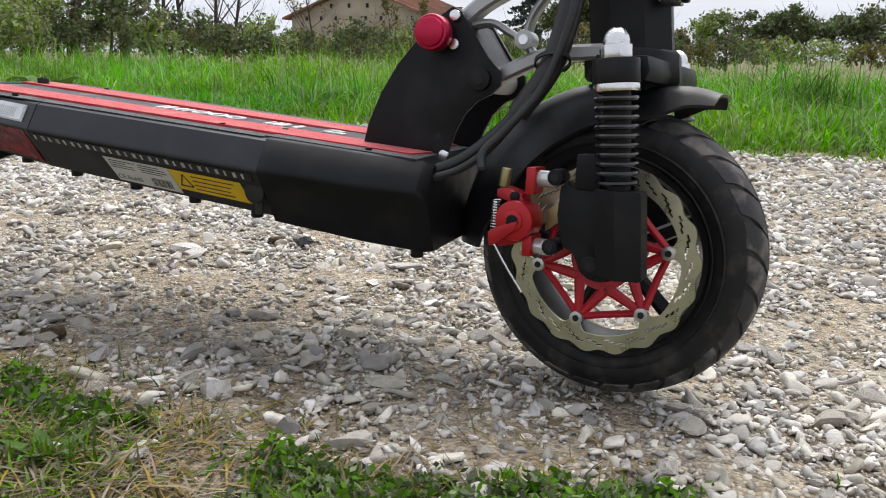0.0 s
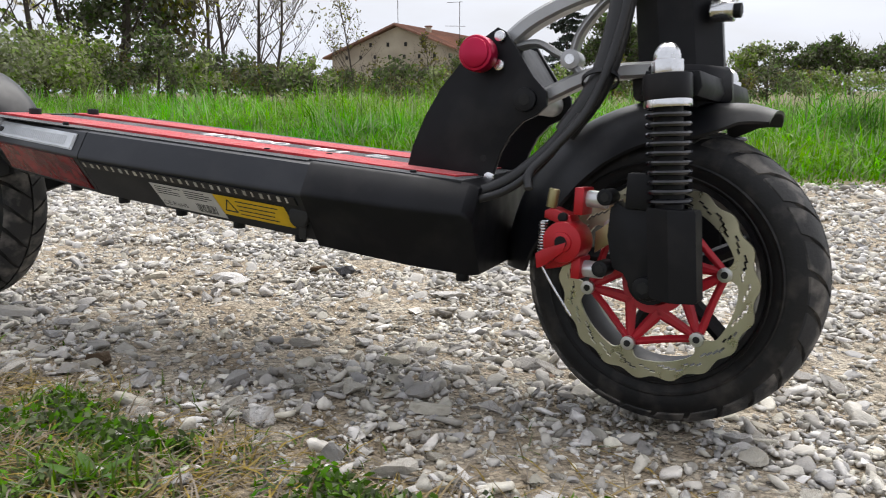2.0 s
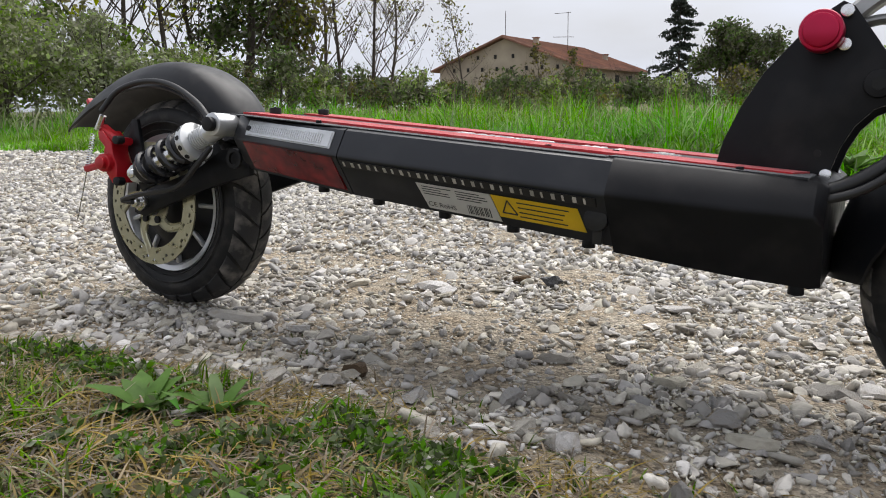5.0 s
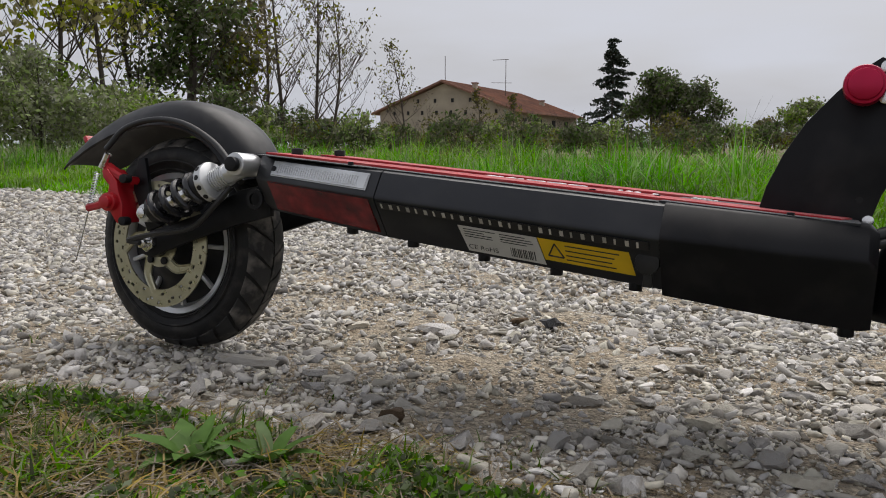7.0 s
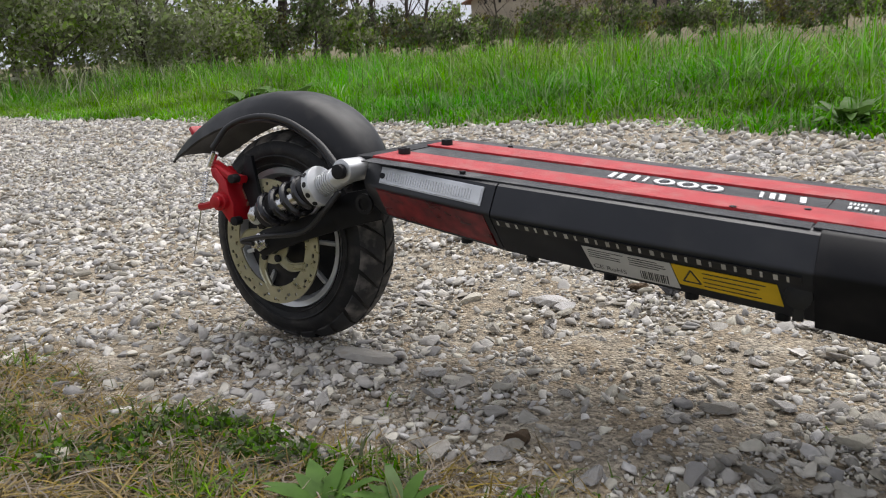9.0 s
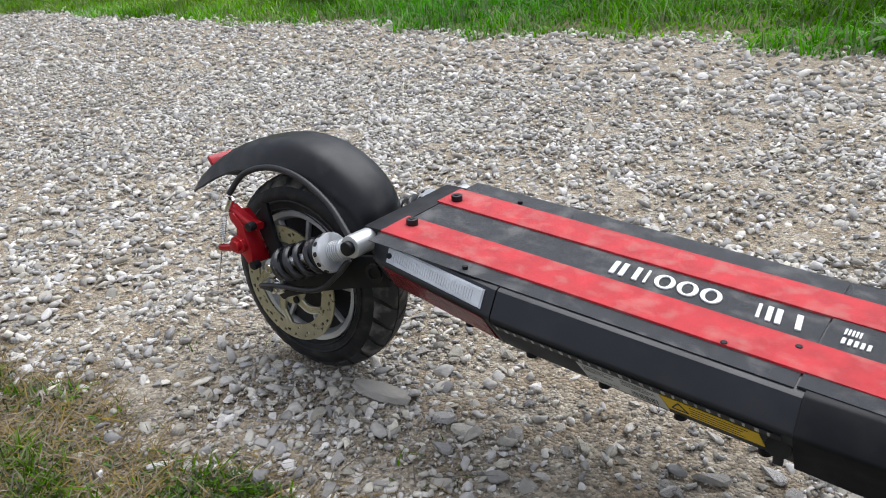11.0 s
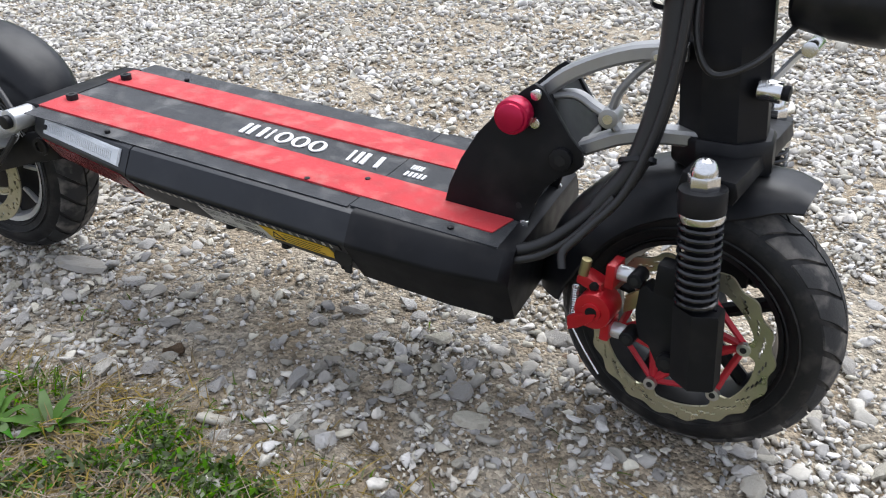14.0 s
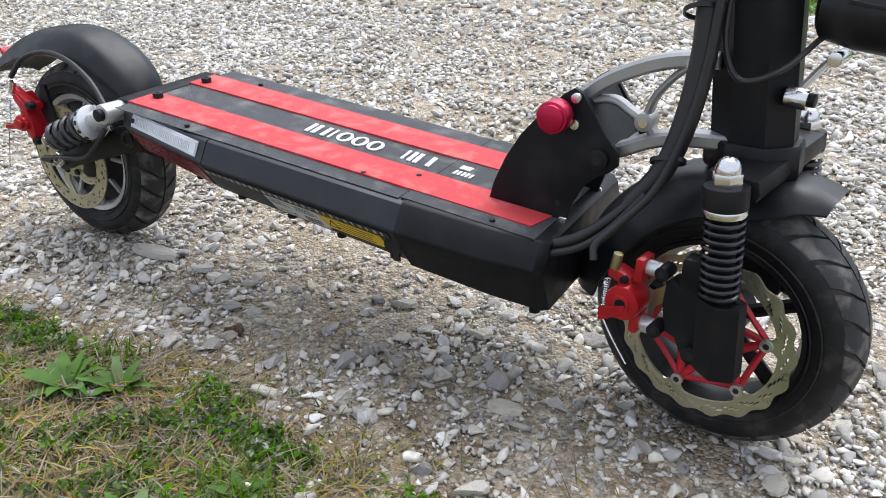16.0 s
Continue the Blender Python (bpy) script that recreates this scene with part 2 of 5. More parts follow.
def box(sx, sy, sz, m=None, bevel=0.0, bm=None):
    bm2 = bmesh.new()
    bmesh.ops.create_cube(bm2, size=1.0, matrix=Matrix.Diagonal((sx, sy, sz, 1)))
    if bevel:
        bmesh.ops.bevel(bm2, geom=bm2.edges[:], offset=bevel, segments=2, affect="EDGES", profile=0.6)
    if m is not None:
        bm2.transform(m)
    return join(bm, bm2)


def join(bm, other):
    if bm is None:
        return other
    me = bpy.data.meshes.new("tmp")
    other.to_mesh(me)
    other.free()
    bm.from_mesh(me)
    bpy.data.meshes.remove(me)
    return bm


def prism(outline, y0, y1, bevel=0.0, bm=None, m=None):
    """A plate: an outline in x and z, between two y."""
    b = bmesh.new()
    f = b.faces.new([b.verts.new((x, y0, z)) for x, z in outline])
    g = bmesh.ops.extrude_face_region(b, geom=[f])
    bmesh.ops.translate(b, vec=(0, y1 - y0, 0), verts=[v for v in g["geom"] if isinstance(v, bmesh.types.BMVert)])
    if bevel:
        edges = [e for e in b.edges if abs(e.verts[0].co.y - e.verts[1].co.y) < 1e-6]
        bmesh.ops.bevel(b, geom=edges, offset=bevel, segments=2, affect="EDGES", profile=0.6)
    if m is not None:
        b.transform(m)
    return join(bm, b)


def lathe(profile, segs=48, m=None, bm=None, closed=False, a0=0.0, a1=360.0):
    """Turns a profile of (radius, y) round the y axis."""
    b = bmesh.new()
    full = abs(a1 - a0 - 360) < 1e-6
    rings = []
    for i in range(segs if full else segs + 1):
        a = radians(a0 + (a1 - a0) * i / segs)
        rings.append([b.verts.new((r * math.cos(a), y, r * math.sin(a))) for r, y in profile])
    count = segs
    n = len(profile)
    for i in range(count):
        p, q = rings[i], rings[(i + 1) % len(rings)]
        for k in range(n if closed else n - 1):
            b.faces.new((p[k], p[(k + 1) % n], q[(k + 1) % n], q[k]))
    bmesh.ops.remove_doubles(b, verts=b.verts, dist=1e-6)
    if m is not None:
        b.transform(m)
    return join(bm, b)


def smooth_line(points, steps=6):
    """A Catmull-Rom line through the points."""
    p = [Vector(q) for q in points]
    p = [2 * p[0] - p[1]] + p + [2 * p[-1] - p[-2]]
    out = []
    for i in range(1, len(p) - 2):
        for k in range(steps):
            t = k / steps
            a, b, c, d = p[i - 1], p[i], p[i + 1], p[i + 2]
            out.append(0.5 * ((2 * b) + (c - a) * t + (2 * a - 5 * b + 4 * c - d) * t * t + (3 * b - a - 3 * c + d) * t ** 3))
    out.append(p[-2])
    return out


def tube(points, r, segs=10, bm=None, m=None, steps=6, taper=None):
    line = smooth_line(points, steps) if steps > 1 else [Vector(q) for q in points]
    b = bmesh.new()
    rings, n = [], len(line)
    ref = None
    for i, p in enumerate(line):
        d = (line[min(i + 1, n - 1)] - line[max(i - 1, 0)]).normalized()
        if ref is None:
            ref = d.orthogonal().normalized()
        ref = (ref - d * ref.dot(d)).normalized()
        s = d.cross(ref)
        rr = r if taper is None else r * (1 + (taper - 1) * i / (n - 1))
        rings.append([b.verts.new(p + (ref * math.cos(2 * math.pi * k / segs) + s * math.sin(2 * math.pi * k / segs)) * rr) for k in range(segs)])
    for i in range(n - 1):
        for k in range(segs):
            b.faces.new((rings[i][k], rings[i][(k + 1) % segs], rings[i + 1][(k + 1) % segs], rings[i + 1][k]))
    b.faces.new(rings[0][::-1])
    b.faces.new(rings[-1])
    if m is not None:
        b.transform(m)
    return join(bm, b)


def cyl(p, q, r, segs=20, bm=None, m=None, r2=None, bevel=0.0):
    p, q = Vector(p), Vector(q)
    b = bmesh.new()
    bmesh.ops.create_cone(b, cap_ends=True, segments=segs, radius1=r, radius2=r if r2 is None else r2, depth=(q - p).length)
    if bevel:
        es = [e for e in b.edges if abs(e.verts[0].co.z - e.verts[1].co.z) < 1e-7]
        bmesh.ops.bevel(b, geom=es, offset=bevel, segments=2, affect="EDGES", profile=0.6)
    b.transform(Matrix.Translation((p + q) / 2) @ (q - p).to_track_quat("Z", "Y").to_matrix().to_4x4())
    if m is not None:
        b.transform(m)
    return join(bm, b)


def bar_strip(line, width, y0, y1, bm=None, m=None, widths=None):
    """A flat bar that follows a line in x and z, between two y."""
    pts = smooth_line([(x, 0, z) for x, z in line], 6)
    n = len(pts)
    up, down = [], []
    for i, p in enumerate(pts):
        d = (pts[min(i + 1, n - 1)] - pts[max(i - 1, 0)]).normalized()
        s = Vector((-d.z, 0, d.x))
        w = width if widths is None else widths[0] + (widths[1] - widths[0]) * i / (n - 1)
        up.append(p + s * w / 2)
        down.append(p - s * w / 2)
    b = bmesh.new()
    c = 0.0025
    rows = []
    for u, d in zip(up, down):
        k = (u - d).normalized() * c
        ring = [(u - k, y0), (u, y0 + c), (u, y1 - c), (u - k, y1), (d + k, y1), (d, y1 - c), (d, y0 + c), (d + k, y0)]
        rows.append([b.verts.new((v.x, y, v.z)) for v, y in ring])
    for i in range(n - 1):
        for k in range(8):
            b.faces.new((rows[i][k], rows[i][(k + 1) % 8], rows[i + 1][(k + 1) % 8], rows[i + 1][k]))
    b.faces.new(rows[0][::-1])
    b.faces.new(rows[-1])
    if m is not None:
        b.transform(m)
    return join(bm, b)


def polar_plate(n, radii, keep, y0, y1, m=None, bm=None):
    """A plate of cells round the y axis; radii: functions of the angle; keep(i, j) tells which cells stand."""
    b = bmesh.new()
    grid = [[b.verts.new((f(2 * math.pi * i / n) * math.cos(2 * math.pi * i / n), y0, f(2 * math.pi * i / n) * math.sin(2 * math.pi * i / n))) for f in radii] for i in range(n)]
    faces = []
    for i in range(n):
        for j in range(len(radii) - 1):
            if keep(i, j):
                faces.append(b.faces.new((grid[i][j], grid[i][j + 1], grid[(i + 1) % n][j + 1], grid[(i + 1) % n][j])))
    loose = [v for v in b.verts if not v.link_faces]
    bmesh.ops.delete(b, geom=loose, context="VERTS")
    g = bmesh.ops.extrude_face_region(b, geom=faces)
    bmesh.ops.translate(b, vec=(0, y1 - y0, 0), verts=[v for v in g["geom"] if isinstance(v, bmesh.types.BMVert)])
    if m is not None:
        b.transform(m)
    return join(bm, b)


def mesh_object(name, verts, faces, material, parent=None, smooth=False):
    me = bpy.data.meshes.new(name)
    me.from_pydata(verts, [], faces)
    me.materials.append(material)
    if smooth:
        me.polygons.foreach_set("use_smooth", [True] * len(me.polygons))
    ob = new(name, me)
    if parent is not None:
        ob.parent = parent
    return ob


def big_mesh(name, verts, loops, sizes, material, parent=None, smooth=False):
    """A large mesh from arrays of corners, corner indices and face sizes."""
    me = bpy.data.meshes.new(name)
    verts, loops, sizes = np.asarray(verts, np.float32), np.asarray(loops, np.int32), np.asarray(sizes, np.int32)
    me.vertices.add(len(verts))
    me.vertices.foreach_set("co", verts.ravel())
    me.loops.add(len(loops))
    me.loops.foreach_set("vertex_index", loops)
    me.polygons.add(len(sizes))
    me.polygons.foreach_set("loop_start", np.r_[0, np.cumsum(sizes)[:-1]].astype(np.int32))
    if smooth:
        me.polygons.foreach_set("use_smooth", np.ones(len(sizes), bool))
    me.update(calc_edges=True)
    me.validate()
    me.materials.append(material)
    ob = new(name, me)
    if parent is not None:
        ob.parent = parent
    return ob


# ---- ground ----
def height(x, y):
    """The road falls gently to the front and away from the verge, then runs level."""
    sx = 1.0 * np.tanh(np.asarray(x) / 1.0)
    y = np.asarray(y)
    sy = np.where(y > 0, 0.24 * np.tanh(y / 0.24), 1.2 * np.tanh(y / 1.2))
    return -0.0286 * sx - 0.070 * sy


VERGE = lambda x: -0.262 + 0.05 * np.clip((-x - 0.3) / 0.5, 0, 1) + 0.02 * np.sin(9 * np.asarray(x)) + 0.012 * np.sin(23 * np.asarray(x) + 1)
BANK = lambda x: 2.15 + 0.13 * np.clip(-np.asarray(x), 0, 6) + 0.07 * np.sin(4 * np.asarray(x)) + 0.06 * np.sin(11 * np.asarray(x)) + 0.03 * np.sin(27 * np.asarray(x))

rng = np.random.default_rng(7)


def ground_axis(fine0, fine1, step, far):
    a = list(np.arange(fine0, fine1 + 1e-6, step))
    lo, hi, s = [fine0], [fine1], step
    while hi[-1] < far:
        s *= 1.25
        hi.append(hi[-1] + s)
        lo.append(lo[-1] - s)
    return np.array(lo[:0:-1] + a + hi[1:])


gx, gy = ground_axis(-1.8, 1.0, 0.012, 1500), ground_axis(-0.8, 1.6, 0.012, 1500)
X, Y = np.meshgrid(gx, gy, indexing="ij")
near = np.exp(-np.maximum(0, np.hypot(X + 0.4, Y - 0.4) - 2) / 2)
bumps = np.array([noise.noise(Vector((x * 9, y * 9, 0))) * 0.006 + noise.noise(Vector((x * 45, y * 45, 3))) * 0.0025 if abs(x) < 6 and abs(y) < 6 else 0.0
                  for x, y in zip(X.ravel(), Y.ravel())]).reshape(X.shape)
Z = height(X, Y) - 0.006 + bumps * near
V = np.stack([X, Y, Z], -1).reshape(-1, 3)
nx, ny = X.shape
I = np.arange(nx * ny).reshape(nx, ny)
F = np.stack([I[:-1, :-1], I[1:, :-1], I[1:, 1:], I[:-1, 1:]], -1).reshape(-1, 4)
ground = big_mesh("ground", V, F.ravel(), np.full(len(F), 4), M_GROUND, smooth=True)
tagged(ground, "pale compacted gravel and dirt track", "ground", kind="structure")
# the far side of the track and the verge are soil under grass
M_SOIL = mat("grassy_soil", (0.115, 0.105, 0.045), 0.95, vary=0.4, scale=12, tint=(0.16, 0.125, 0.07), bump=0.006)
ground.data.materials.append(M_SOIL)
cx, cy = V[F].mean(1)[:, 0], V[F].mean(1)[:, 1]
ground.data.polygons.foreach_set("material_index", ((cy > BANK(cx) + 0.05) | (cy < VERGE(cx) - 0.06)).astype(np.int32))
# ---- the scooter ----
# Its own frame: x forward from the front axle's foot, y to its left, z up from the road under it.
SLOPE = Matrix([[0.99959, -0.001, 0.02855], [-0.001, 0.99756, 0.06987], [-0.02855, -0.06987, 0.99715]]).to_4x4()
scooter = new("electric_scooter")
scooter.matrix_world = SLOPE @ pose(0, -0.029, 0, 0, 0, -4.8)
tagged(scooter, "black folding electric scooter with red-striped deck on gravel", "scooter")
NEAR, FAR = -1, 1


def deck_top(x):
    return 0.196 - 0.066 * (x + 0.145)


def loft(sections, bm=None):
    """Closed rings of equal length, skinned in order and capped."""
    b = bmesh.new()
    rings = [[b.verts.new(p) for p in s] for s in sections]
    n = len(rings[0])
    for p, q in zip(rings, rings[1:]):
        for k in range(n):
            b.faces.new((p[k], p[(k + 1) % n], q[(k + 1) % n], q[k]))
    b.faces.new(rings[0][::-1])
    b.faces.new(rings[-1])
    return join(bm, b)


def ring(x, top_w, fold_w, low_w, fold, depth, lift=0.0):
    z = deck_top(x) + lift
    half = [(top_w - 0.004, z), (top_w, z - 0.0015), (fold_w - 0.001, z - fold + 0.003), (fold_w, z - fold), (fold_w - 0.0005, z - fold - 0.003), (low_w, z - depth)]
    return [(x, -y, zz) for y, zz in half[::-1]] + [(x, y, zz) for y, zz in half]


body = part("deck_body", loft([ring(-0.555, 0.106, 0.1195, 0.092, 0.025, 0.064), ring(-0.292, 0.106, 0.1195, 0.091, 0.027, 0.071)]), M_BLACK_SIDE, scooter, "black aluminium deck extrusion with a folded side")
tail = part("deck_tail", loft([ring(-0.722, 0.078, 0.088, 0.068, 0.024, 0.058), ring(-0.70, 0.086, 0.097, 0.076, 0.024, 0.058), ring(-0.5565, 0.106, 0.119, 0.0915, 0.025, 0.064)]), M_BLACK_SIDE, scooter)
front_box = part("front_housing", loft([ring(-0.2915, 0.107, 0.1225, 0.092, 0.027, 0.077, 0.0015), ring(-0.20, 0.104, 0.120, 0.090, 0.026, 0.080, 0.0015), ring(-0.146, 0.097, 0.112, 0.086, 0.025, 0.080, 0.0015), ring(-0.139, 0.091, 0.104, 0.082, 0.026, 0.074, -0.003)]), M_BLACK, scooter, "black folded sheet-metal housing at the deck's front")


def strip(x0, x1, y0, y1, lift, material, name, slant=0.0, label=""):
    """A thin sheet lying on the deck."""
    b = bmesh.new()
    pts = [(x0, y0), (x1, y0), (x1 + slant, y1), (x0, y1)]
    lo = [b.verts.new((x, y, deck_top(x) + 0.0006)) for x, y in pts]
    hi = [b.verts.new((x, y, deck_top(x) + lift)) for x, y in pts]
    b.faces.new(hi)
    b.faces.new(lo[::-1])
    for k in range(4):
        b.faces.new((lo[k], lo[(k + 1) % 4], hi[(k + 1) % 4], hi[k]))
    return part(name, b, material, scooter, label, smooth=False)


strip(-0.715, -0.30, -0.100, 0.100, 0.0014, M_GRIP, "grip_tape", label="dusty black grip tape")
strip(-0.298, -0.152, -0.098, 0.098, 0.0024, M_GRIP, "front_grip_tape")
for y0, y1 in ((-0.078, -0.031), (0.021, 0.067)):
    strip(-0.717, -0.165, y0, y1, 0.0036, M_REDGRIP, "red_stripe", 0.012 if y0 < 0 else 0.0, "red grip stripe greyed with dust")
# the maker's mark, as plain white slanted bars and oval rings
def mark(outline, hole=None):
    """A thin flat printed shape on the deck, given in x and y."""
    b = bmesh.new()
    up = lambda q: (q[0] - 0.13 * q[1], q[1] - 0.005, deck_top(q[0]) + 0.0030)
    if hole is None:
        b.faces.new([b.verts.new(up(q)) for q in outline])
    else:
        o, h = [b.verts.new(up(q)) for q in outline], [b.verts.new(up(q)) for q in hole]
        for k in range(len(o)):
            b.faces.new((o[k], o[(k + 1) % len(o)], h[(k + 1) % len(o)], h[k]))
    g = bmesh.ops.extrude_face_region(b, geom=b.faces[:])
    bmesh.ops.translate(b, vec=(0, 0, -0.0012), verts=[v for v in g["geom"] if isinstance(v, bmesh.types.BMVert)])
    part("printed_mark", b, M_WHITE, scooter, "white printed shape", smooth=False)


oval = lambda cx_, rx_, ry_: [(cx_ + rx_ * math.cos(2 * math.pi * k / 20), ry_ * math.sin(2 * math.pi * k / 20)) for k in range(20)]
slab = lambda x0, w_, h0, h1: [(x0, h0), (x0 + w_, h0), (x0 + w_, h1), (x0, h1)]
for x0, w_, h0, h1 in ((-0.489, 0.005, -0.013, 0.013), (-0.480, 0.005, -0.013, 0.013), (-0.4665, 0.005, -0.013, 0.013), (-0.4555, 0.0025, -0.013, 0.013),
                       (-0.354, 0.003, -0.013, 0.013), (-0.346, 0.0045, -0.013, 0.013), (-0.3385, 0.005, -0.013, 0.013), (-0.322, 0.005, -0.013, 0.013)):
    mark(slab(x0, w_, h0, h1))
for cx_ in (-0.437, -0.4155, -0.394):
    mark(oval(cx_, 0.0098, 0.0135), oval(cx_, 0.0052, 0.0108))
for k, (x0, x1, y0) in enumerate(((-0.286, -0.272, 0.002), (-0.286, -0.262, -0.014))):
    b = None
    for i in range(5):
        w = (x1 - x0) / 5
        b = box(w * 0.6, 0.010, 0.001, Matrix.Translation((x0 + w * (i + 0.5), y0, deck_top(x0 + w * i) + 0.0032)), bm=b)
    part("printed_mark", b, M_WHITE, scooter, "small white printed characters", smooth=False)
# rubber-headed screws at the tail
for y in (-0.046, 0.036):
    k = part("tail_screw", cyl((-0.70, y, deck_top(-0.70)), (-0.70, y, deck_top(-0.70) + 0.010), 0.0065, 16, bevel=0.001), M_PLASTIC, scooter, "black socket-head screw")
    part("socket", cyl((-0.70, y, deck_top(-0.70) + 0.0095), (-0.70, y, deck_top(-0.70) + 0.0106), 0.003, 6), M_DARKHOLE, k)
for x, y in ((-0.64, 0.075), (-0.60, -0.092), (-0.36, -0.075), (-0.31, -0.045), (-0.20, -0.089)):
    part("deck_screw", cyl((x, y, deck_top(x)), (x, y, deck_top(x) + 0.0045), 0.003, 10, bevel=0.0006), M_BLACK, scooter)
# plate over the tail and side tab
part("tail_plate", box(0.03, 0.150, 0.005, Matrix.Translation((-0.728, 0, deck_top(-0.728) - 0.001)), 0.001), M_BLACK, scooter)
part("side_hook", box(0.045, 0.02, 0.004, Matrix.Translation((-0.235, 0.116, deck_top(-0.23) - 0.002)), 0.001), M_BLACK, scooter)


def on_side(x, v, side=NEAR, lift=0.0):
    """A point on the deck's lower side: v from 0 at the fold to 1 at the bottom edge."""
    t = (x + 0.555) / 0.263
    fold, depth, low = 0.025 + 0.002 * t, 0.064 + 0.007 * t, 0.092 - 0.001 * t
    z0, z1 = deck_top(x) - fold - 0.003, deck_top(x) - depth
    y = 0.119 + (low - 0.119) * v
    return Vector((x, side * (y + lift), z0 + (z1 - z0) * v))


def side_quad(x0, x1, v0, v1, lift, thick=0.0012, side=NEAR, skew=0.0):
    b = bmesh.new()
    c = [(x0, v0), (x1, v0), (x1 + skew, v1), (x0 + skew, v1)]
    hi = [b.verts.new(on_side(x, v, side, lift + thick)) for x, v in c]
    lo = [b.verts.new(on_side(x, v, side, lift - 0.0005)) for x, v in c]
    b.faces.new(hi)
    b.faces.new(lo[::-1])
    for k in range(4):
        b.faces.new((lo[k], lo[(k + 1) % 4], hi[(k + 1) % 4], hi[k]))
    return b


for side in (NEAR, FAR):
    led = part("light_strip", side_quad(-0.552, -0.300, 0.02, 0.20, 0.0, 0.0015, side), M_STRIP, scooter, "clear strip of unlit light chips")
    if side == NEAR:
        for i in range(27):
            x = -0.549 + i * 0.0092
            part("led_chip", side_quad(x, x + (0.0032 if i % 2 else 0.0018), 0.05, 0.17, 0.0015, 0.0006), M_LED, led, smooth=False)
label = part("rating_label", side_quad(-0.472, -0.397, 0.30, 0.93, 0.0, 0.0006, skew=0.005), M_LABEL, scooter, "grey-white rating label with fine print and barcode", smooth=False)
for v in (0.36, 0.42, 0.48, 0.54):
    part("print_line", side_quad(-0.467, -0.442 + 0.006 * math.sin(v * 40), v, v + 0.022, 0.0006, 0.0002), M_INK, label, smooth=False)
    part("print_line", side_quad(-0.432, -0.404 + 0.004 * math.sin(v * 31), v, v + 0.022, 0.0006, 0.0002), M_INK, label, smooth=False)
for i in range(14):
    x = -0.424 + i * 0.0017
    part("barcode_bar", side_quad(x, x + (0.0011 if i % 3 else 0.0006), 0.66, 0.88, 0.0006, 0.0002), M_INK, label, smooth=False)
yellow = part("warning_label", side_quad(-0.396, -0.317, 0.30, 0.80, 0.0, 0.0006, skew=0.004), M_YELLOW, scooter, "yellow warning label with small print", smooth=False)
for v in (0.38, 0.49, 0.60, 0.70):
    part("print_line", side_quad(-0.372, -0.326 + 0.006 * math.sin(v * 50), v, v + 0.028, 0.0006, 0.0002), M_INK, yellow, smooth=False)


def side_text(text, x, v, size, parent):
    cu = bpy.data.curves.new("text", "FONT")
    cu.body, cu.size = text, size
    ob = bpy.data.objects.new("tmp_text", cu)
    scene.collection.objects.link(ob)
    me = bpy.data.meshes.new_from_object(ob.evaluated_get(bpy.context.evaluated_depsgraph_get()))
    bpy.data.objects.remove(ob)
    b = bmesh.new()
    b.from_mesh(me)
    p, q = on_side(x, v, NEAR, 0.0010), on_side(x + 0.05, v, NEAR, 0.0010)
    r = on_side(x, v - 0.3, NEAR, 0.0010)
    ex = (q - p).normalized()
    ey = (r - p - ex * (r - p).dot(ex)).normalized()
    ez = ex.cross(ey)
    b.transform(Matrix.Translation(p) @ Matrix((ex, ey, ez)).transposed().to_4x4())
    part("print_text", b, M_INK, parent, smooth=False)


side_text("CE RoHS", -0.466, 0.86, 0.0078, label)
tri = None
for a, c in (((-0.388, 0.68), (-0.374, 0.68)), ((-0.388, 0.68), (-0.381, 0.38)), ((-0.374, 0.68), (-0.381, 0.38))):
    tri = tube([on_side(*a, NEAR, 0.0007), on_side(*c, NEAR, 0.0007)], 0.0007, 5, tri, steps=1)
part("warning_triangle", tri, M_INK, yellow, "black warning triangle")
# charge port
port = part("charge_port", cyl(on_side(-0.302, 0.45, NEAR, -0.004), on_side(-0.302, 0.45, NEAR, 0.004), 0.010, 20, bevel=0.001), M_PLASTIC, scooter, "round rubber charge port cover")
part("cap_tab", box(0.008, 0.003, 0.018, Matrix.Translation(on_side(-0.302, 0.75, NEAR, 0.004)), 0.001), M_PLASTIC, port)
# feet along the underside
for x in (-0.605, -0.53, -0.455, -0.385, -0.315, -0.155):
    for s in (NEAR, FAR):
        w = 0.086 if x > -0.56 else 0.078
        w = 0.080 if x > -0.2 else w
        z = deck_top(x) - (0.0795 if x > -0.29 else 0.064 + 0.007 * (x + 0.555) / 0.263)
        part("bottom_screw", cyl((x, s * w, z - 0.006), (x, s * w, z + 0.004), 0.0058, 12, bevel=0.001), M_BLACK, scooter)


# side reflectors on the tapered tail
def tail_pt(x, v, upper, side, lift):
    t = (x + 0.70) / 0.1435
    top_w, fold_w, low_w = 0.086 + 0.020 * t, 0.097 + 0.022 * t, 0.076 + 0.0155 * t
    fold, depth = 0.024 + 0.001 * t, 0.058 + 0.006 * t
    z = deck_top(x)
    if upper:
        return Vector((x, side * (top_w + (fold_w - top_w) * v + lift), z - 0.0015 + (-fold + 0.0015) * v + lift * 0.4))
    return Vector((x, side * (fold_w + (low_w - fold_w) * v + lift), z - fold + (fold - depth) * v))


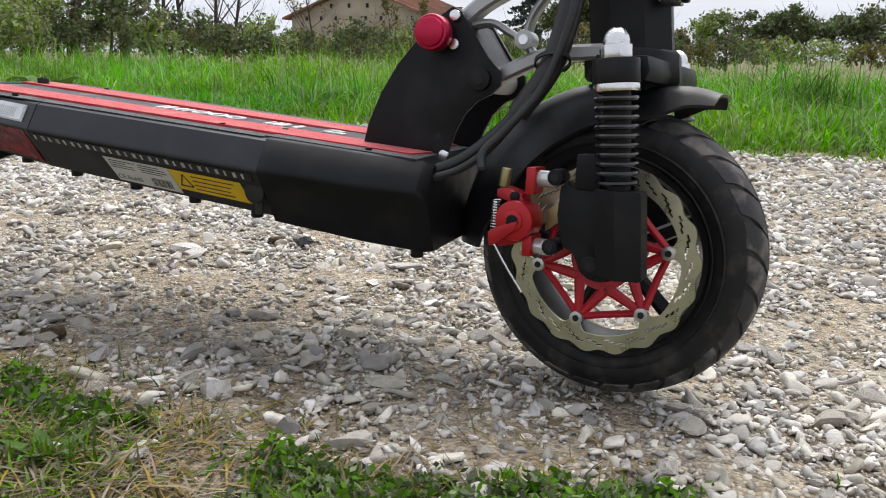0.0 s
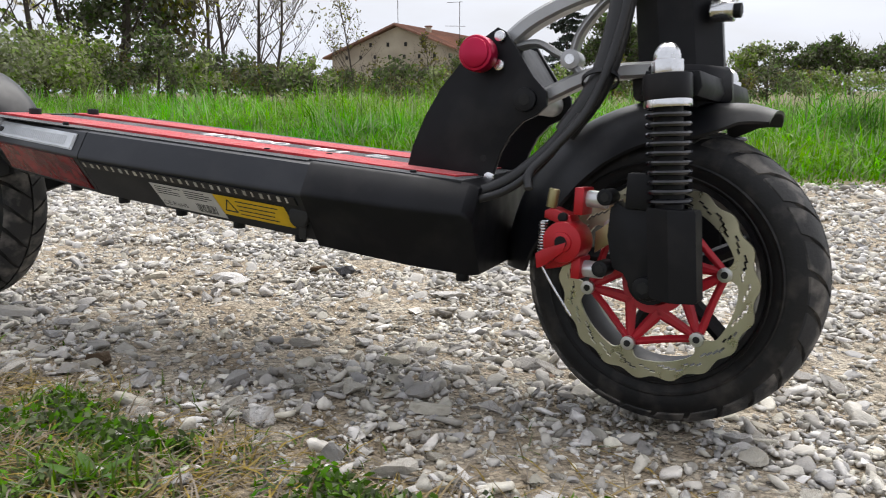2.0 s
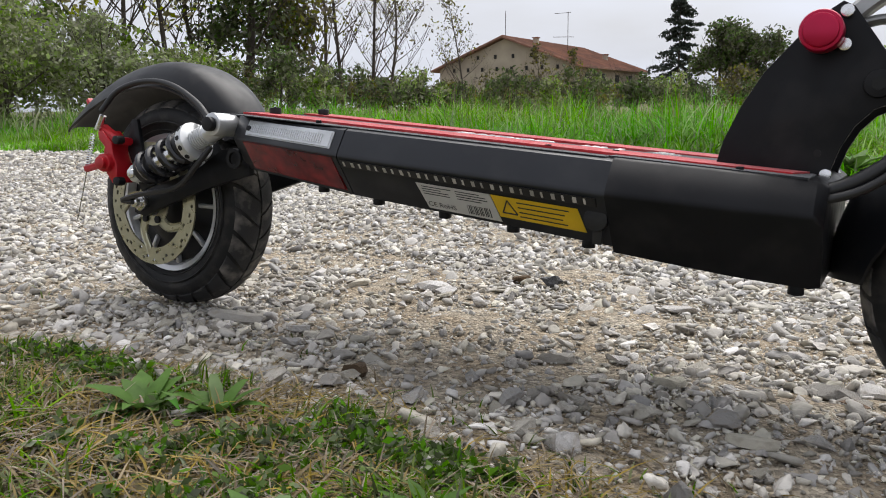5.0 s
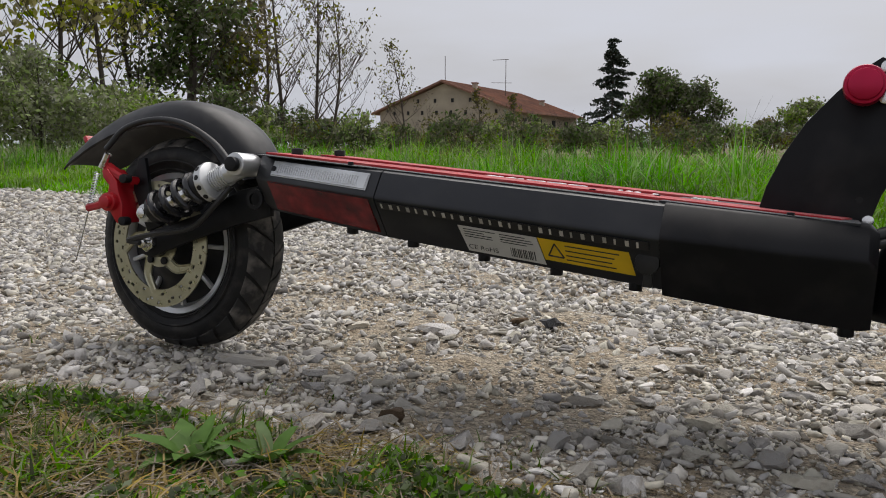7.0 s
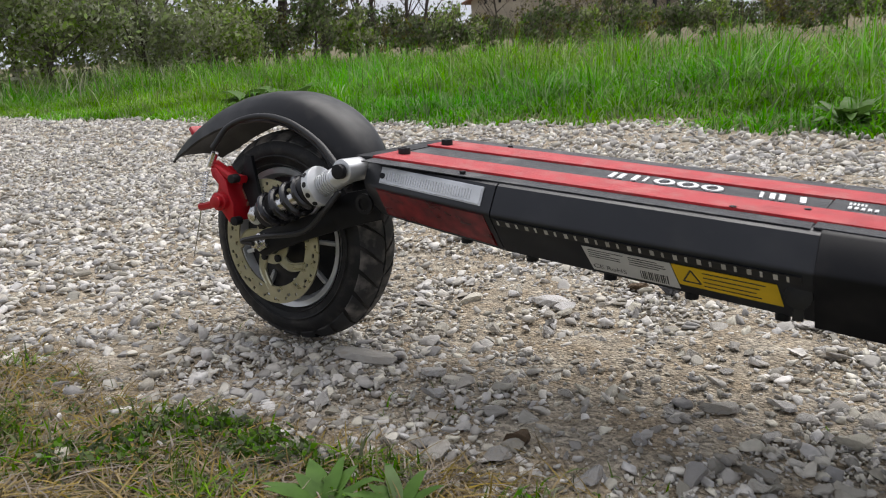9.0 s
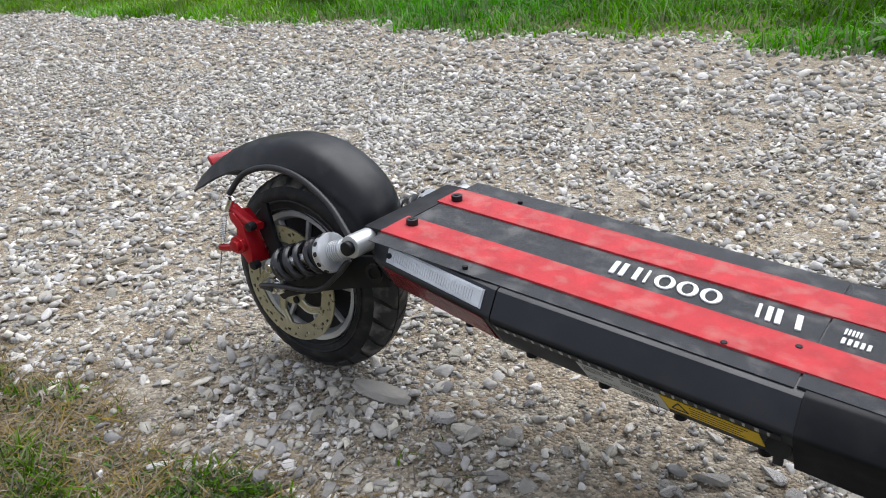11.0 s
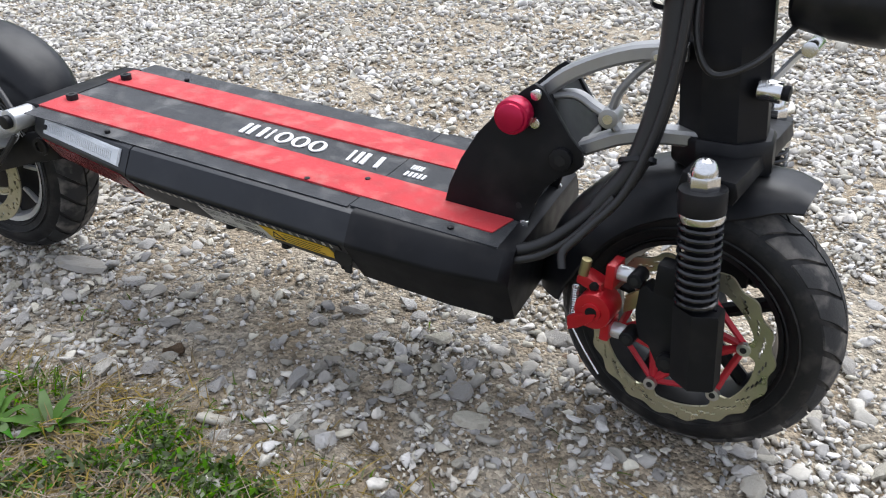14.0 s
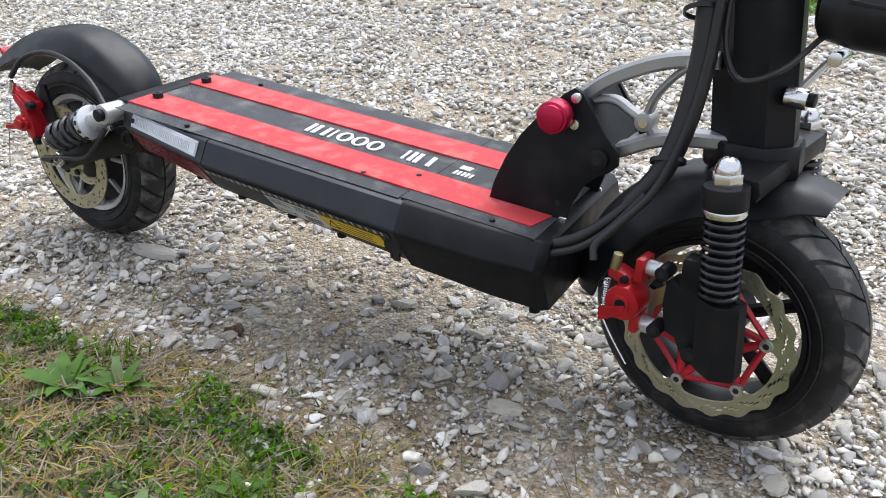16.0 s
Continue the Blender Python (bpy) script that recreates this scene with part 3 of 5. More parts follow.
def tail_pad(x0, x1, v0, v1, upper, side, thick, nx_=1):
    b = bmesh.new()
    c = [(x0, v0), (x1, v0), (x1, v1), (x0, v1)]
    hi = [b.verts.new(tail_pt(x, v, upper, side, thick)) for x, v in c]
    lo = [b.verts.new(tail_pt(x, v, upper, side, -0.001)) for x, v in c]
    b.faces.new(hi)
    b.faces.new(lo[::-1])
    for k in range(4):
        b.faces.new((lo[k], lo[(k + 1) % 4], hi[(k + 1) % 4], hi[k]))
    bmesh.ops.bevel(b, geom=[e for e in b.edges if e.verts[0] in hi and e.verts[1] in hi], offset=0.0012, segments=2, affect="EDGES")
    return b


for side in (NEAR, FAR):
    lens = part("side_light", tail_pad(-0.696, -0.568, 0.12, 0.80, True, side, 0.0025), M_LENS, scooter, "clear ribbed side light lens")
    for i in range(34):
        x = -0.687 + i * 0.0032
        part("rib", tail_pad(x, x + 0.0017, 0.24, 0.70, True, side, 0.0033), M_SILVER, lens, smooth=False)
    part("lens_screw", cyl(tail_pt(-0.692, 0.5, True, side, 0.002), tail_pt(-0.692, 0.5, True, side, 0.0036), 0.003, 10), M_BLACK, lens)
    part("side_reflector", tail_pad(-0.70, -0.562, 0.04, 0.92, False, side, 0.0022), M_REDREFL, scooter, "dark red crinkled side reflector")

# the deck leans a little towards the verge
LEAN = pose(0, -0.115, 0.205) @ pose(0, 0, 0, 2.3) @ pose(0, 0.115, -0.205)
for ob in scooter.children_recursive:
    ob.data.transform(LEAN)

# ---- folding joint ----
plate = [(-0.228, 0.199), (-0.222, 0.225), (-0.211, 0.252), (-0.196, 0.278), (-0.176, 0.302), (-0.156, 0.322), (-0.146, 0.329), (-0.138, 0.325), (-0.112, 0.288), (-0.100, 0.276),
         (-0.099, 0.264), (-0.107, 0.256), (-0.119, 0.250), (-0.130, 0.238), (-0.138, 0.222), (-0.143, 0.205), (-0.145, 0.193)]
for s in (NEAR, FAR):
    y0, y1 = (-0.046, -0.040) if s == NEAR else (0.040, 0.046)
    pl = part("folding_plate", prism(plate, y0, y1, 0.0008), M_BLACK, scooter, "black curved steel folding plate")
    part("pivot_bolt", cyl((-0.117, y0 - 0.006 if s < 0 else y1, 0.2685), (-0.117, y0 if s < 0 else y1 + 0.006, 0.2685), 0.010, 20, bevel=0.001), M_BLACK, pl)
    part("pivot_socket", cyl((-0.117, s * 0.0525, 0.2685), (-0.117, s * 0.0528, 0.2685), 0.0052, 6), M_DARKHOLE, pl)
    part("plate_hole", cyl((-0.153, s * 0.0462, 0.2175), (-0.153, s * 0.0466, 0.2175), 0.0028, 12), M_DARKHOLE, pl)
    for x, z in ((-0.142, 0.297), (-0.1425, 0.309 + 0.012)):
        part("plate_bolt", cyl((x, s * 0.046, z), (x, s * 0.051, z), 0.0048, 12, bevel=0.0008), M_CHROME, pl, "small bright bolt")
    part("plate_bolt", cyl((-0.146, s * 0.046, 0.2015), (-0.146, s * 0.050, 0.2015), 0.0045, 12, bevel=0.0008), M_CHROME, pl)
knob = part("release_knob", lathe([(0.0, -0.072), (0.010, -0.072), (0.0118, -0.071), (0.0125, -0.069), (0.0145, -0.0685), (0.0152, -0.067), (0.0152, -0.054), (0.0145, -0.052), (0.006, -0.052), (0.006, -0.045), (0, -0.045)], 28, pose(-0.157, 0, 0.305)), M_REDMETAL, scooter, "magenta-red anodised release knob")
part("inner_block", prism([(-0.150, 0.31), (-0.135, 0.318), (-0.108, 0.278), (-0.112, 0.262), (-0.125, 0.262)], -0.039, 0.039, 0.002), M_BLACK, scooter)
arch = None
arch = bar_strip([(-0.150, 0.312), (-0.125, 0.334), (-0.095, 0.350), (-0.065, 0.360), (-0.030, 0.364)], 0.0135, -0.032, -0.012, arch)
arch = bar_strip([(-0.117, 0.268), (-0.100, 0.276), (-0.075, 0.288), (-0.050, 0.294), (-0.010, 0.297)], 0.0130, -0.032, -0.012, arch)
arch = bar_strip([(-0.145, 0.312), (-0.118, 0.318), (-0.100, 0.310), (-0.086, 0.302), (-0.075, 0.290)], 0.0065, -0.030, -0.014, arch)
arch = bar_strip([(-0.086, 0.302), (-0.080, 0.325), (-0.066, 0.345), (-0.052, 0.358)], 0.0065, -0.030, -0.014, arch)
arch = cyl((-0.117, -0.0385, 0.2685), (-0.117, 0.0385, 0.2685), 0.011, 20, arch, bevel=0.001)
arch = cyl((-0.085, -0.033, 0.304), (-0.085, -0.011, 0.304), 0.0085, 20, arch, bevel=0.001)
arch = cyl((-0.052, -0.0325, 0.359), (-0.052, -0.0115, 0.359), 0.0055, 16, arch, bevel=0.001)
arch_ob = part("folding_arm", arch, M_ALU, scooter, "openwork cast grey aluminium folding arm")
for x, z, r in ((-0.085, 0.304, 0.0042), (-0.052, 0.359, 0.0028)):
    part("arm_bolt", cyl((x, -0.0345, z), (x, -0.010, z), r, 12), M_CHROME, arch_ob)

# ---- stem ----
stem_axis = lambda z: 0.006 - 0.13 * (z - 0.28)
oct_ = lambda z, r, y=0.0: [(stem_axis(z) + r * math.cos(radians(22.5 + 45 * k)), y + r * math.sin(radians(22.5 + 45 * k)), z) for k in range(8)]
part("stem", loft([oct_(0.262, 0.0365), oct_(0.70, 0.0365)]), M_BLACK, scooter, "black octagonal steering stem")
part("stem_clamp", loft([oct_(0.272, 0.0405), oct_(0.275, 0.0425), oct_(0.297, 0.0425), oct_(0.300, 0.0405)]), M_BLACK, scooter, "black clamp ring round the stem")
part("lower_collar", lathe([(0.0, 0), (0.030, 0), (0.034, 0.004), (0.034, 0.012), (0.028, 0.018), (0, 0.018)], 28, pose(0.010, 0, 0.244, 90)), M_CHROME, scooter, "steel headset ring")

# ---- front wheel, fork and mudguard, all turned with the steering ----
STEER = pose(0, 0, 0, 0, 0, -9.0)
AX, AZ = 0.006, 0.1272
WF = STEER @ pose(AX + 0.003, -0.006, AZ - 0.001)
WR = pose(-0.891, -0.006, 0.1255)


def tyre(m, parent, rim_r, spin=0.0):
    """A tubeless tyre: a smooth carcass, and slanted tread blocks on its crown."""
    c = part("tyre", lathe([(rim_r, -0.026), (rim_r + 0.004, -0.031), (rim_r + 0.014, -0.0345), (0.104, -0.0365), (0.114, -0.0335), (0.1205, -0.027), (0.1245, -0.015), (0.1258, 0.0),
                            (0.1245, 0.015), (0.1205, 0.027), (0.114, 0.0335), (0.104, 0.0365), (rim_r + 0.014, 0.0345), (rim_r + 0.004, 0.031), (rim_r, 0.026)], 72, m), M_RUBBER, parent, "black dusty pneumatic tyre")
    crown = lambda y: 0.1258 - 0.0013 * (y / 0.015) ** 2 if abs(y) < 0.015 else 0.1245 - (abs(y) - 0.015) ** 1.5 * 3.6
    n = 26
    for side in (-1, 1):
        b = bmesh.new()
        for i in range(n):
            base = 2 * math.pi * (i + (0.5 if side > 0 else 0)) / n
            rows = []
            for j in range(6):
                y = side * (0.0015 + 0.0305 * j / 5)
                a = base + 0.20 * (j / 5) ** 1.2
                wide = 2 * math.pi / n * (0.91 - 0.12 * j / 5)
                r0, r1 = crown(y) - 0.002, crown(y) + (0.0024 if j < 5 else 0.0004)
                row = []
                for rr in (r0, r1):
                    for k in range(4):
                        t = a + wide * k / 3
                        row.append(b.verts.new((rr * math.cos(t), y, rr * math.sin(t))))
                rows.append(row)
            for p, q in zip(rows, rows[1:]):
                for k in range(3):
                    b.faces.new((p[4 + k], p[5 + k], q[5 + k], q[4 + k]))
                b.faces.new((p[0], p[4], q[4], q[0]))
                b.faces.new((p[3], p[7], q[7], q[3]))
            for p in (rows[0], rows[-1]):
                for k in range(3):
                    b.faces.new((p[k], p[k + 1], p[5 + k], p[4 + k]))
        b.transform(m @ Matrix.Rotation(spin, 4, "Y"))
        part("tread", b, M_TREAD, c, "dusty slanted tread blocks")
    b = lathe([(0.097, -0.0362), (0.0985, -0.0376), (0.1, -0.0366)], 72, m)
    b = lathe([(0.088, -0.0355), (0.089, -0.0368), (0.090, -0.0356)], 72, m, b)
    part("sidewall_rib", b, M_RUBBER, c)
    return c


front = part("front_wheel", lathe([(0.079, -0.027), (0.0835, -0.028), (0.0845, -0.024), (0.078, -0.018), (0.074, 0.0), (0.078, 0.018), (0.0845, 0.024), (0.0835, 0.028), (0.079, 0.027), (0.076, 0.016), (0.071, 0.0), (0.076, -0.016)], 64, WF, closed=True), M_PLASTIC, scooter, "front wheel with black alloy rim")
tyre(WF @ Matrix.Diagonal((0.98, 0.90, 0.98, 1)), front, 0.083)
hub = cyl((0, -0.030, 0), (0, 0.030, 0), 0.022, 28, m=WF, bevel=0.002)
hub = cyl((0, -0.055, 0), (0, -0.030, 0), 0.018, 24, hub, m=WF)
part("hub", hub, M_BLACK, front)
for k in range(5):
    a = 2 * math.pi * k / 5 + 0.5
    sp = tube([(0.018 * math.cos(a), 0, 0.018 * math.sin(a)), (0.075 * math.cos(a), 0, 0.075 * math.sin(a))], 0.007, 8, m=WF, steps=1)
    part("spoke", sp, M_PLASTIC, front)
# red spider: six arms in pairs from the hub ring to the rotor bolts
ROT0 = radians(13)
RY = -0.050
WFR = STEER @ pose(AX + 0.005, 0, AZ)
spider = part("rotor_spider", lathe([(0.020, RY - 0.004), (0.027, RY - 0.004), (0.027, RY), (0.018, RY)], 36, WFR, closed=True), M_REDRIM, front, "red painted rotor carrier with V struts")
for k in range(6):
    a = ROT0 + k * math.pi / 3
    end = (0.0560 * math.cos(a), 0.0560 * math.sin(a))
    for da in (-0.34, 0.34):
        st = (0.025 * math.cos(a + da * 1.6), 0.025 * math.sin(a + da * 1.6))
        part("strut", bar_strip([st, ((st[0] + end[0]) / 2, (st[1] + end[1]) / 2), end], 0.0065, RY - 0.0045, RY + 0.0005, None, WFR, widths=(0.0105, 0.0065)), M_REDRIM, spider)
    a2 = a + math.pi / 3
    end2 = (0.0560 * math.cos(a2), 0.0560 * math.sin(a2))
    part("rim_strut", bar_strip([end, ((end[0] + end2[0]) / 2 * 0.985, (end[1] + end2[1]) / 2 * 0.985), end2], 0.0062, RY - 0.0045, RY + 0.0005, None, WFR), M_REDRIM, spider)
wave = lambda base, amp, n, ph=0.0: (lambda a: base + amp * math.sin(n * a + ph))
tab = lambda a: 0.0655 - 0.0130 * max(0.0, math.cos(6 * (a - ROT0))) ** 6
NR = 288


def front_keep(i, j):
    k = (i - 3 * j) % 24
    if 1 <= j <= 4:
        return not (3 <= k <= 6 or (14 <= k <= 16 and 2 <= j <= 4))
    return True


rotor = polar_plate(NR, [tab, lambda a: 0.0675, lambda a: 0.0692, lambda a: 0.0709, lambda a: 0.0726, lambda a: 0.0743, wave(0.0792, 0.0018, 18)], front_keep, RY - 0.0078, RY - 0.005, WFR)
rot = part("brake_rotor", rotor, M_ROTOR, front, "wavy slotted zinc brake rotor")
for k in range(6):
    a = ROT0 + k * math.pi / 3
    c = (0.0560 * math.cos(a), 0.0560 * math.sin(a))
    bt = cyl((c[0], RY - 0.0095, c[1]), (c[0], RY - 0.0045, c[1]), 0.0058, 18, m=WFR, bevel=0.0006)
    bt = part("rotor_rivet", bt, M_STEELROTOR, rot, "round steel rotor rivet")
    part("rivet_hole", cyl((c[0], RY - 0.0099, c[1]), (c[0], RY - 0.0094, c[1]), 0.0028, 12, m=WFR), M_DARKHOLE, bt)

# fork leg: a sprung strut on each side, with its lower block
for s in (NEAR, FAR):
    sx = lambda z: 0.019 + (0.30 - z) * 0.105
    Y0 = s * 0.098
    P = lambda z: (sx(z), Y0, z)
    leg = loft([[(sx(z) + 0.003 + r * math.cos(radians(60 * k + 30)) * 1.0, Y0 + 0.0175 * math.sin(radians(60 * k + 30)), z) for k in range(6)]
                for z, r in ((0.123, 0.018), (0.125, 0.0205), (0.188, 0.0205), (0.190, 0.0195))])
    leg.transform(STEER)
    fork = part("fork_leg", leg, M_BLACK, scooter, "black hexagonal fork leg")
    part("leg_block", prism([(0.034, 0.122), (0.018, 0.117), (0.010, 0.118), (0.004, 0.124), (-0.003, 0.136), (-0.012, 0.139), (-0.015, 0.150), (-0.018, 0.164), (-0.017, 0.186), (-0.012, 0.191), (-0.006, 0.187), (0.028, 0.187)], Y0 - s * 0.006, Y0 - s * 0.022, 0.0015, m=STEER), M_BLACK, fork, "black dropout block")
    part("block_lug", box(0.022, 0.018, 0.028, STEER @ pose(0.006, Y0 - s * 0.012, 0.200), 0.003), M_BLACK, fork)
    ax = part("axle_bolt", cyl((0.0155, Y0 - s * 0.006, 0.128), (0.0155, Y0 + s * 0.001, 0.128), 0.0082, 20, m=STEER, bevel=0.001), M_BLACK, fork)
    part("axle_socket", cyl((0.0155, Y0 + s * 0.0008, 0.128), (0.0155, Y0 + s * 0.0013, 0.128), 0.0048, 6, m=STEER), M_DARKHOLE, ax)
    part("damper_tube", cyl(P(0.185), P(0.275), 0.0105, 20, m=STEER), M_BLACK, fork)
    turns, pts = 10.5, []
    for i in range(int(turns * 14) + 1):
        a, u = 2 * math.pi * i / 14, i / (turns * 14)
        z = 0.190 + 0.072 * u
        pts.append((sx(z) + 0.0150 * math.cos(a), Y0 + 0.0150 * math.sin(a), z))
    part("coil_spring", tube(pts, 0.0020, 7, m=STEER, steps=1), M_SPRING, fork, "black coil spring")
    part("spring_ring", cyl(P(0.262), P(0.268), 0.0172, 24, m=STEER, bevel=0.0012), M_CHROME, fork, "pale spring seat ring")
    part("strut_cap", cyl(P(0.268), P(0.286), 0.0175, 24, m=STEER, bevel=0.0012), M_BLACK, fork)
    nut = part("cap_nut", cyl(P(0.2855), P(0.296), 0.0118, 6, m=STEER, bevel=0.0006), M_CHROME, fork, "bright domed cap nut")
    dome = bmesh.new()
    bmesh.ops.create_uvsphere(dome, u_segments=20, v_segments=12, radius=0.0098, matrix=Matrix.Translation(P(0.297)) @ Matrix.Diagonal((1, 1, 1.25, 1)))
    dome.transform(STEER)
    part("nut_dome", dome, M_CHROME, nut)
    part("crown_arm", prism([(-0.003, 0.272), (0.040, 0.272), (0.043, 0.279), (0.040, 0.290), (0.0, 0.290)], Y0 + (0.012 if s < 0 else -0.012), 0.0, 0.002, m=STEER), M_BLACK, fork)


# front mudguard: a rounded channel over the tyre, ending in a flared lip
def mudguard(line, widths, drop, m, name, material, label):
    """A shell along a line of (x, z): across it a rounded arch with side skirts."""
    pts = smooth_line([(x, 0, z) for x, z in line], 7)
    n = len(pts)
    ws = np.interp(np.linspace(0, 1, n), np.linspace(0, 1, len(widths)), widths)
    ds = np.interp(np.linspace(0, 1, n), np.linspace(0, 1, len(drop)), drop)
    b = bmesh.new()
    outer, inner = [], []
    for i, p in enumerate(pts):
        d = (pts[min(i + 1, n - 1)] - pts[max(i - 1, 0)]).normalized()
        s = Vector((d.z, 0, -d.x))
        o, q = [], []
        for k in range(13):
            u = -1 + k / 6
            yy = ws[i] * math.copysign(min(1, abs(u) ** 0.85), u)
            fall = ds[i] * abs(u) ** 3.2
            o.append(b.verts.new(p + Vector((0, yy, 0)) - s * fall))
            q.append(b.verts.new(p + Vector((0, yy * 0.965, 0)) - s * (fall + 0.0022)))
        outer.append(o)
        inner.append(q)
    for i in range(n - 1):
        for k in range(12):
            b.faces.new((outer[i][k], outer[i][k + 1], outer[i + 1][k + 1], outer[i + 1][k]))
            b.faces.new((inner[i][k + 1], inner[i][k], inner[i + 1][k], inner[i + 1][k + 1]))
        for k in (0, 12):
            b.faces.new((outer[i][k], outer[i + 1][k], inner[i + 1][k], inner[i][k]))
    for i in (0, n - 1):
        for k in range(12):
            b.faces.new((outer[i][k], outer[i][k + 1], inner[i][k + 1], inner[i][k]))
    b.transform(m)
    return part(name, b, material, scooter, label)


arc = lambda cx, cz, r, a: (cx + r * math.cos(radians(a)), cz + r * math.sin(radians(a)))
fline = [(0.084, 0.2665), (0.062, 0.2715)] + [arc(AX, AZ, 0.147, a) for a in (80, 95, 110, 125, 140, 155, 170, 183)]
mudguard(fline, [0.032, 0.042, 0.048, 0.050, 0.050, 0.050, 0.050, 0.048, 0.046, 0.044], [0.010, 0.016, 0.028, 0.036, 0.042, 0.046, 0.048, 0.046, 0.040, 0.030], STEER, "front_mudguard", M_PLASTIC, "black moulded plastic front mudguard")
# front calliper
CAL = STEER @ pose(0.012, 0.004, -0.001)
cal = part("brake_calliper", prism([(-0.050, 0.150), (-0.056, 0.166), (-0.062, 0.178), (-0.078, 0.183), (-0.084, 0.180), (-0.084, 0.174), (-0.070, 0.170), (-0.074, 0.158), (-0.070, 0.146), (-0.082, 0.140), (-0.080, 0.132), (-0.068, 0.135), (-0.055, 0.142)], -0.096, -0.078, 0.0015, m=CAL), M_RED, scooter, "red anodised mechanical brake calliper")
part("piston_boss", cyl((-0.063, -0.106, 0.157), (-0.063, -0.080, 0.157), 0.0165, 28, m=CAL, bevel=0.0015), M_RED, cal)
pb = part("adjuster", cyl((-0.063, -0.108, 0.157), (-0.063, -0.103, 0.157), 0.0085, 20, m=CAL, bevel=0.001), M_RED, cal)
part("adjuster_socket", cyl((-0.063, -0.1086, 0.157), (-0.063, -0.1075, 0.157), 0.0052, 16, m=CAL), M_BLACK, pb)
part("lever_arm", prism([(-0.084, 0.146), (-0.078, 0.150), (-0.058, 0.158), (-0.060, 0.150), (-0.074, 0.138), (-0.082, 0.134)], -0.109, -0.104, 0.001, m=CAL), M_RED, cal)
part("upper_lug", box(0.008, 0.022, 0.022, CAL @ pose(-0.054, -0.088, 0.190), 0.0015), M_RED, cal)
part("lower_lug", box(0.008, 0.022, 0.018, CAL @ pose(-0.053, -0.088, 0.137), 0.0015), M_RED, cal)
for z in (0.192, 0.136):
    sl = part("guide_sleeve", cyl((-0.053, -0.088, z), (-0.034, -0.088, z), 0.0068, 20, m=CAL, bevel=0.0006), M_SILVER, cal, "silver guide sleeve")
    bb = part("mount_bolt", cyl((-0.032, -0.102, z + 0.003), (-0.032, -0.084, z + 0.003), 0.0066, 18, m=CAL, bevel=0.001), M_BLACK, cal)
    part("mount_socket", cyl((-0.032, -0.1026, z + 0.003), (-0.032, -0.1015, z + 0.003), 0.0038, 6, m=CAL), M_DARKHOLE, bb)
for x, z in ((-0.067, 0.176), (-0.076, 0.162), (-0.074, 0.151)):
    part("calliper_bolt", cyl((x, -0.099, z), (x, -0.095, z), 0.004, 14, m=CAL, bevel=0.0006), M_BLACK, cal)
part("pad_plate", prism([(-0.046, 0.165), (-0.030, 0.178), (-0.026, 0.172), (-0.030, 0.160), (-0.046, 0.148)], -0.078, -0.073, 0.0005, m=CAL), M_BRASS, cal)
spring_pts = [(-0.083 + 0.0032 * math.cos(i * 0.9), -0.098 + 0.0032 * math.sin(i * 0.9), 0.172 - 0.030 * i / 90) for i in range(91)]
part("return_spring", tube(spring_pts, 0.0007, 5, m=CAL, steps=1), M_CHROME, cal, "fine coiled return spring")
part("cable_end", tube([(-0.078, -0.107, 0.136), (-0.066, -0.108, 0.120), (-0.050, -0.108, 0.100)], 0.0009, 6, m=CAL), M_CHROME, cal, "loose bright brake cable end")
part("cable_ferrule", cyl((-0.079, -0.094, 0.183), (-0.077, -0.094, 0.198), 0.0045, 14, m=CAL, bevel=0.0005), M_BRASS, cal)
# cables down the stem
cab = [(-0.036, -0.046, 0.62), (-0.040, -0.050, 0.45), (-0.038, -0.056, 0.36), (-0.050, -0.064, 0.286), (-0.076, -0.068, 0.241), (-0.110, -0.073, 0.206), (-0.150, -0.076, 0.186)]
part("sleeved_cable", tube(cab[:5], 0.0115, 14, taper=0.8), M_CABLE, scooter, "black sleeved cable bundle")
part("cable", tube([(-0.066, -0.066, 0.256), (-0.090, -0.070, 0.226), (-0.120, -0.076, 0.200), (-0.156, -0.080, 0.184)], 0.0058, 12), M_CABLE, scooter)
part("cable", tube([(-0.062, -0.077, 0.256), (-0.090, -0.080, 0.217), (-0.118, -0.084, 0.193), (-0.152, -0.088, 0.181)], 0.0034, 10), M_CABLE, scooter)
part("brake_cable", tube([(-0.030, -0.058, 0.62), (-0.030, -0.062, 0.43), (-0.034, -0.069, 0.34), (-0.052, -0.079, 0.268), (-0.078, -0.089, 0.230), (-0.094, -0.098, 0.210), (-0.0925, -0.104, 0.197)], 0.0036, 10), M_CABLE, scooter, "black brake cable")
for z, x, y in ((0.284, -0.051, -0.064), (0.405, -0.044, -0.054)):
    part("cable_tie", lathe([(0.0135, -0.0018), (0.0150, -0.0018), (0.0150, 0.0018), (0.0135, 0.0018)], 20, pose(x, y, z, 60, 0, 20), closed=True), M_PLASTIC, scooter)
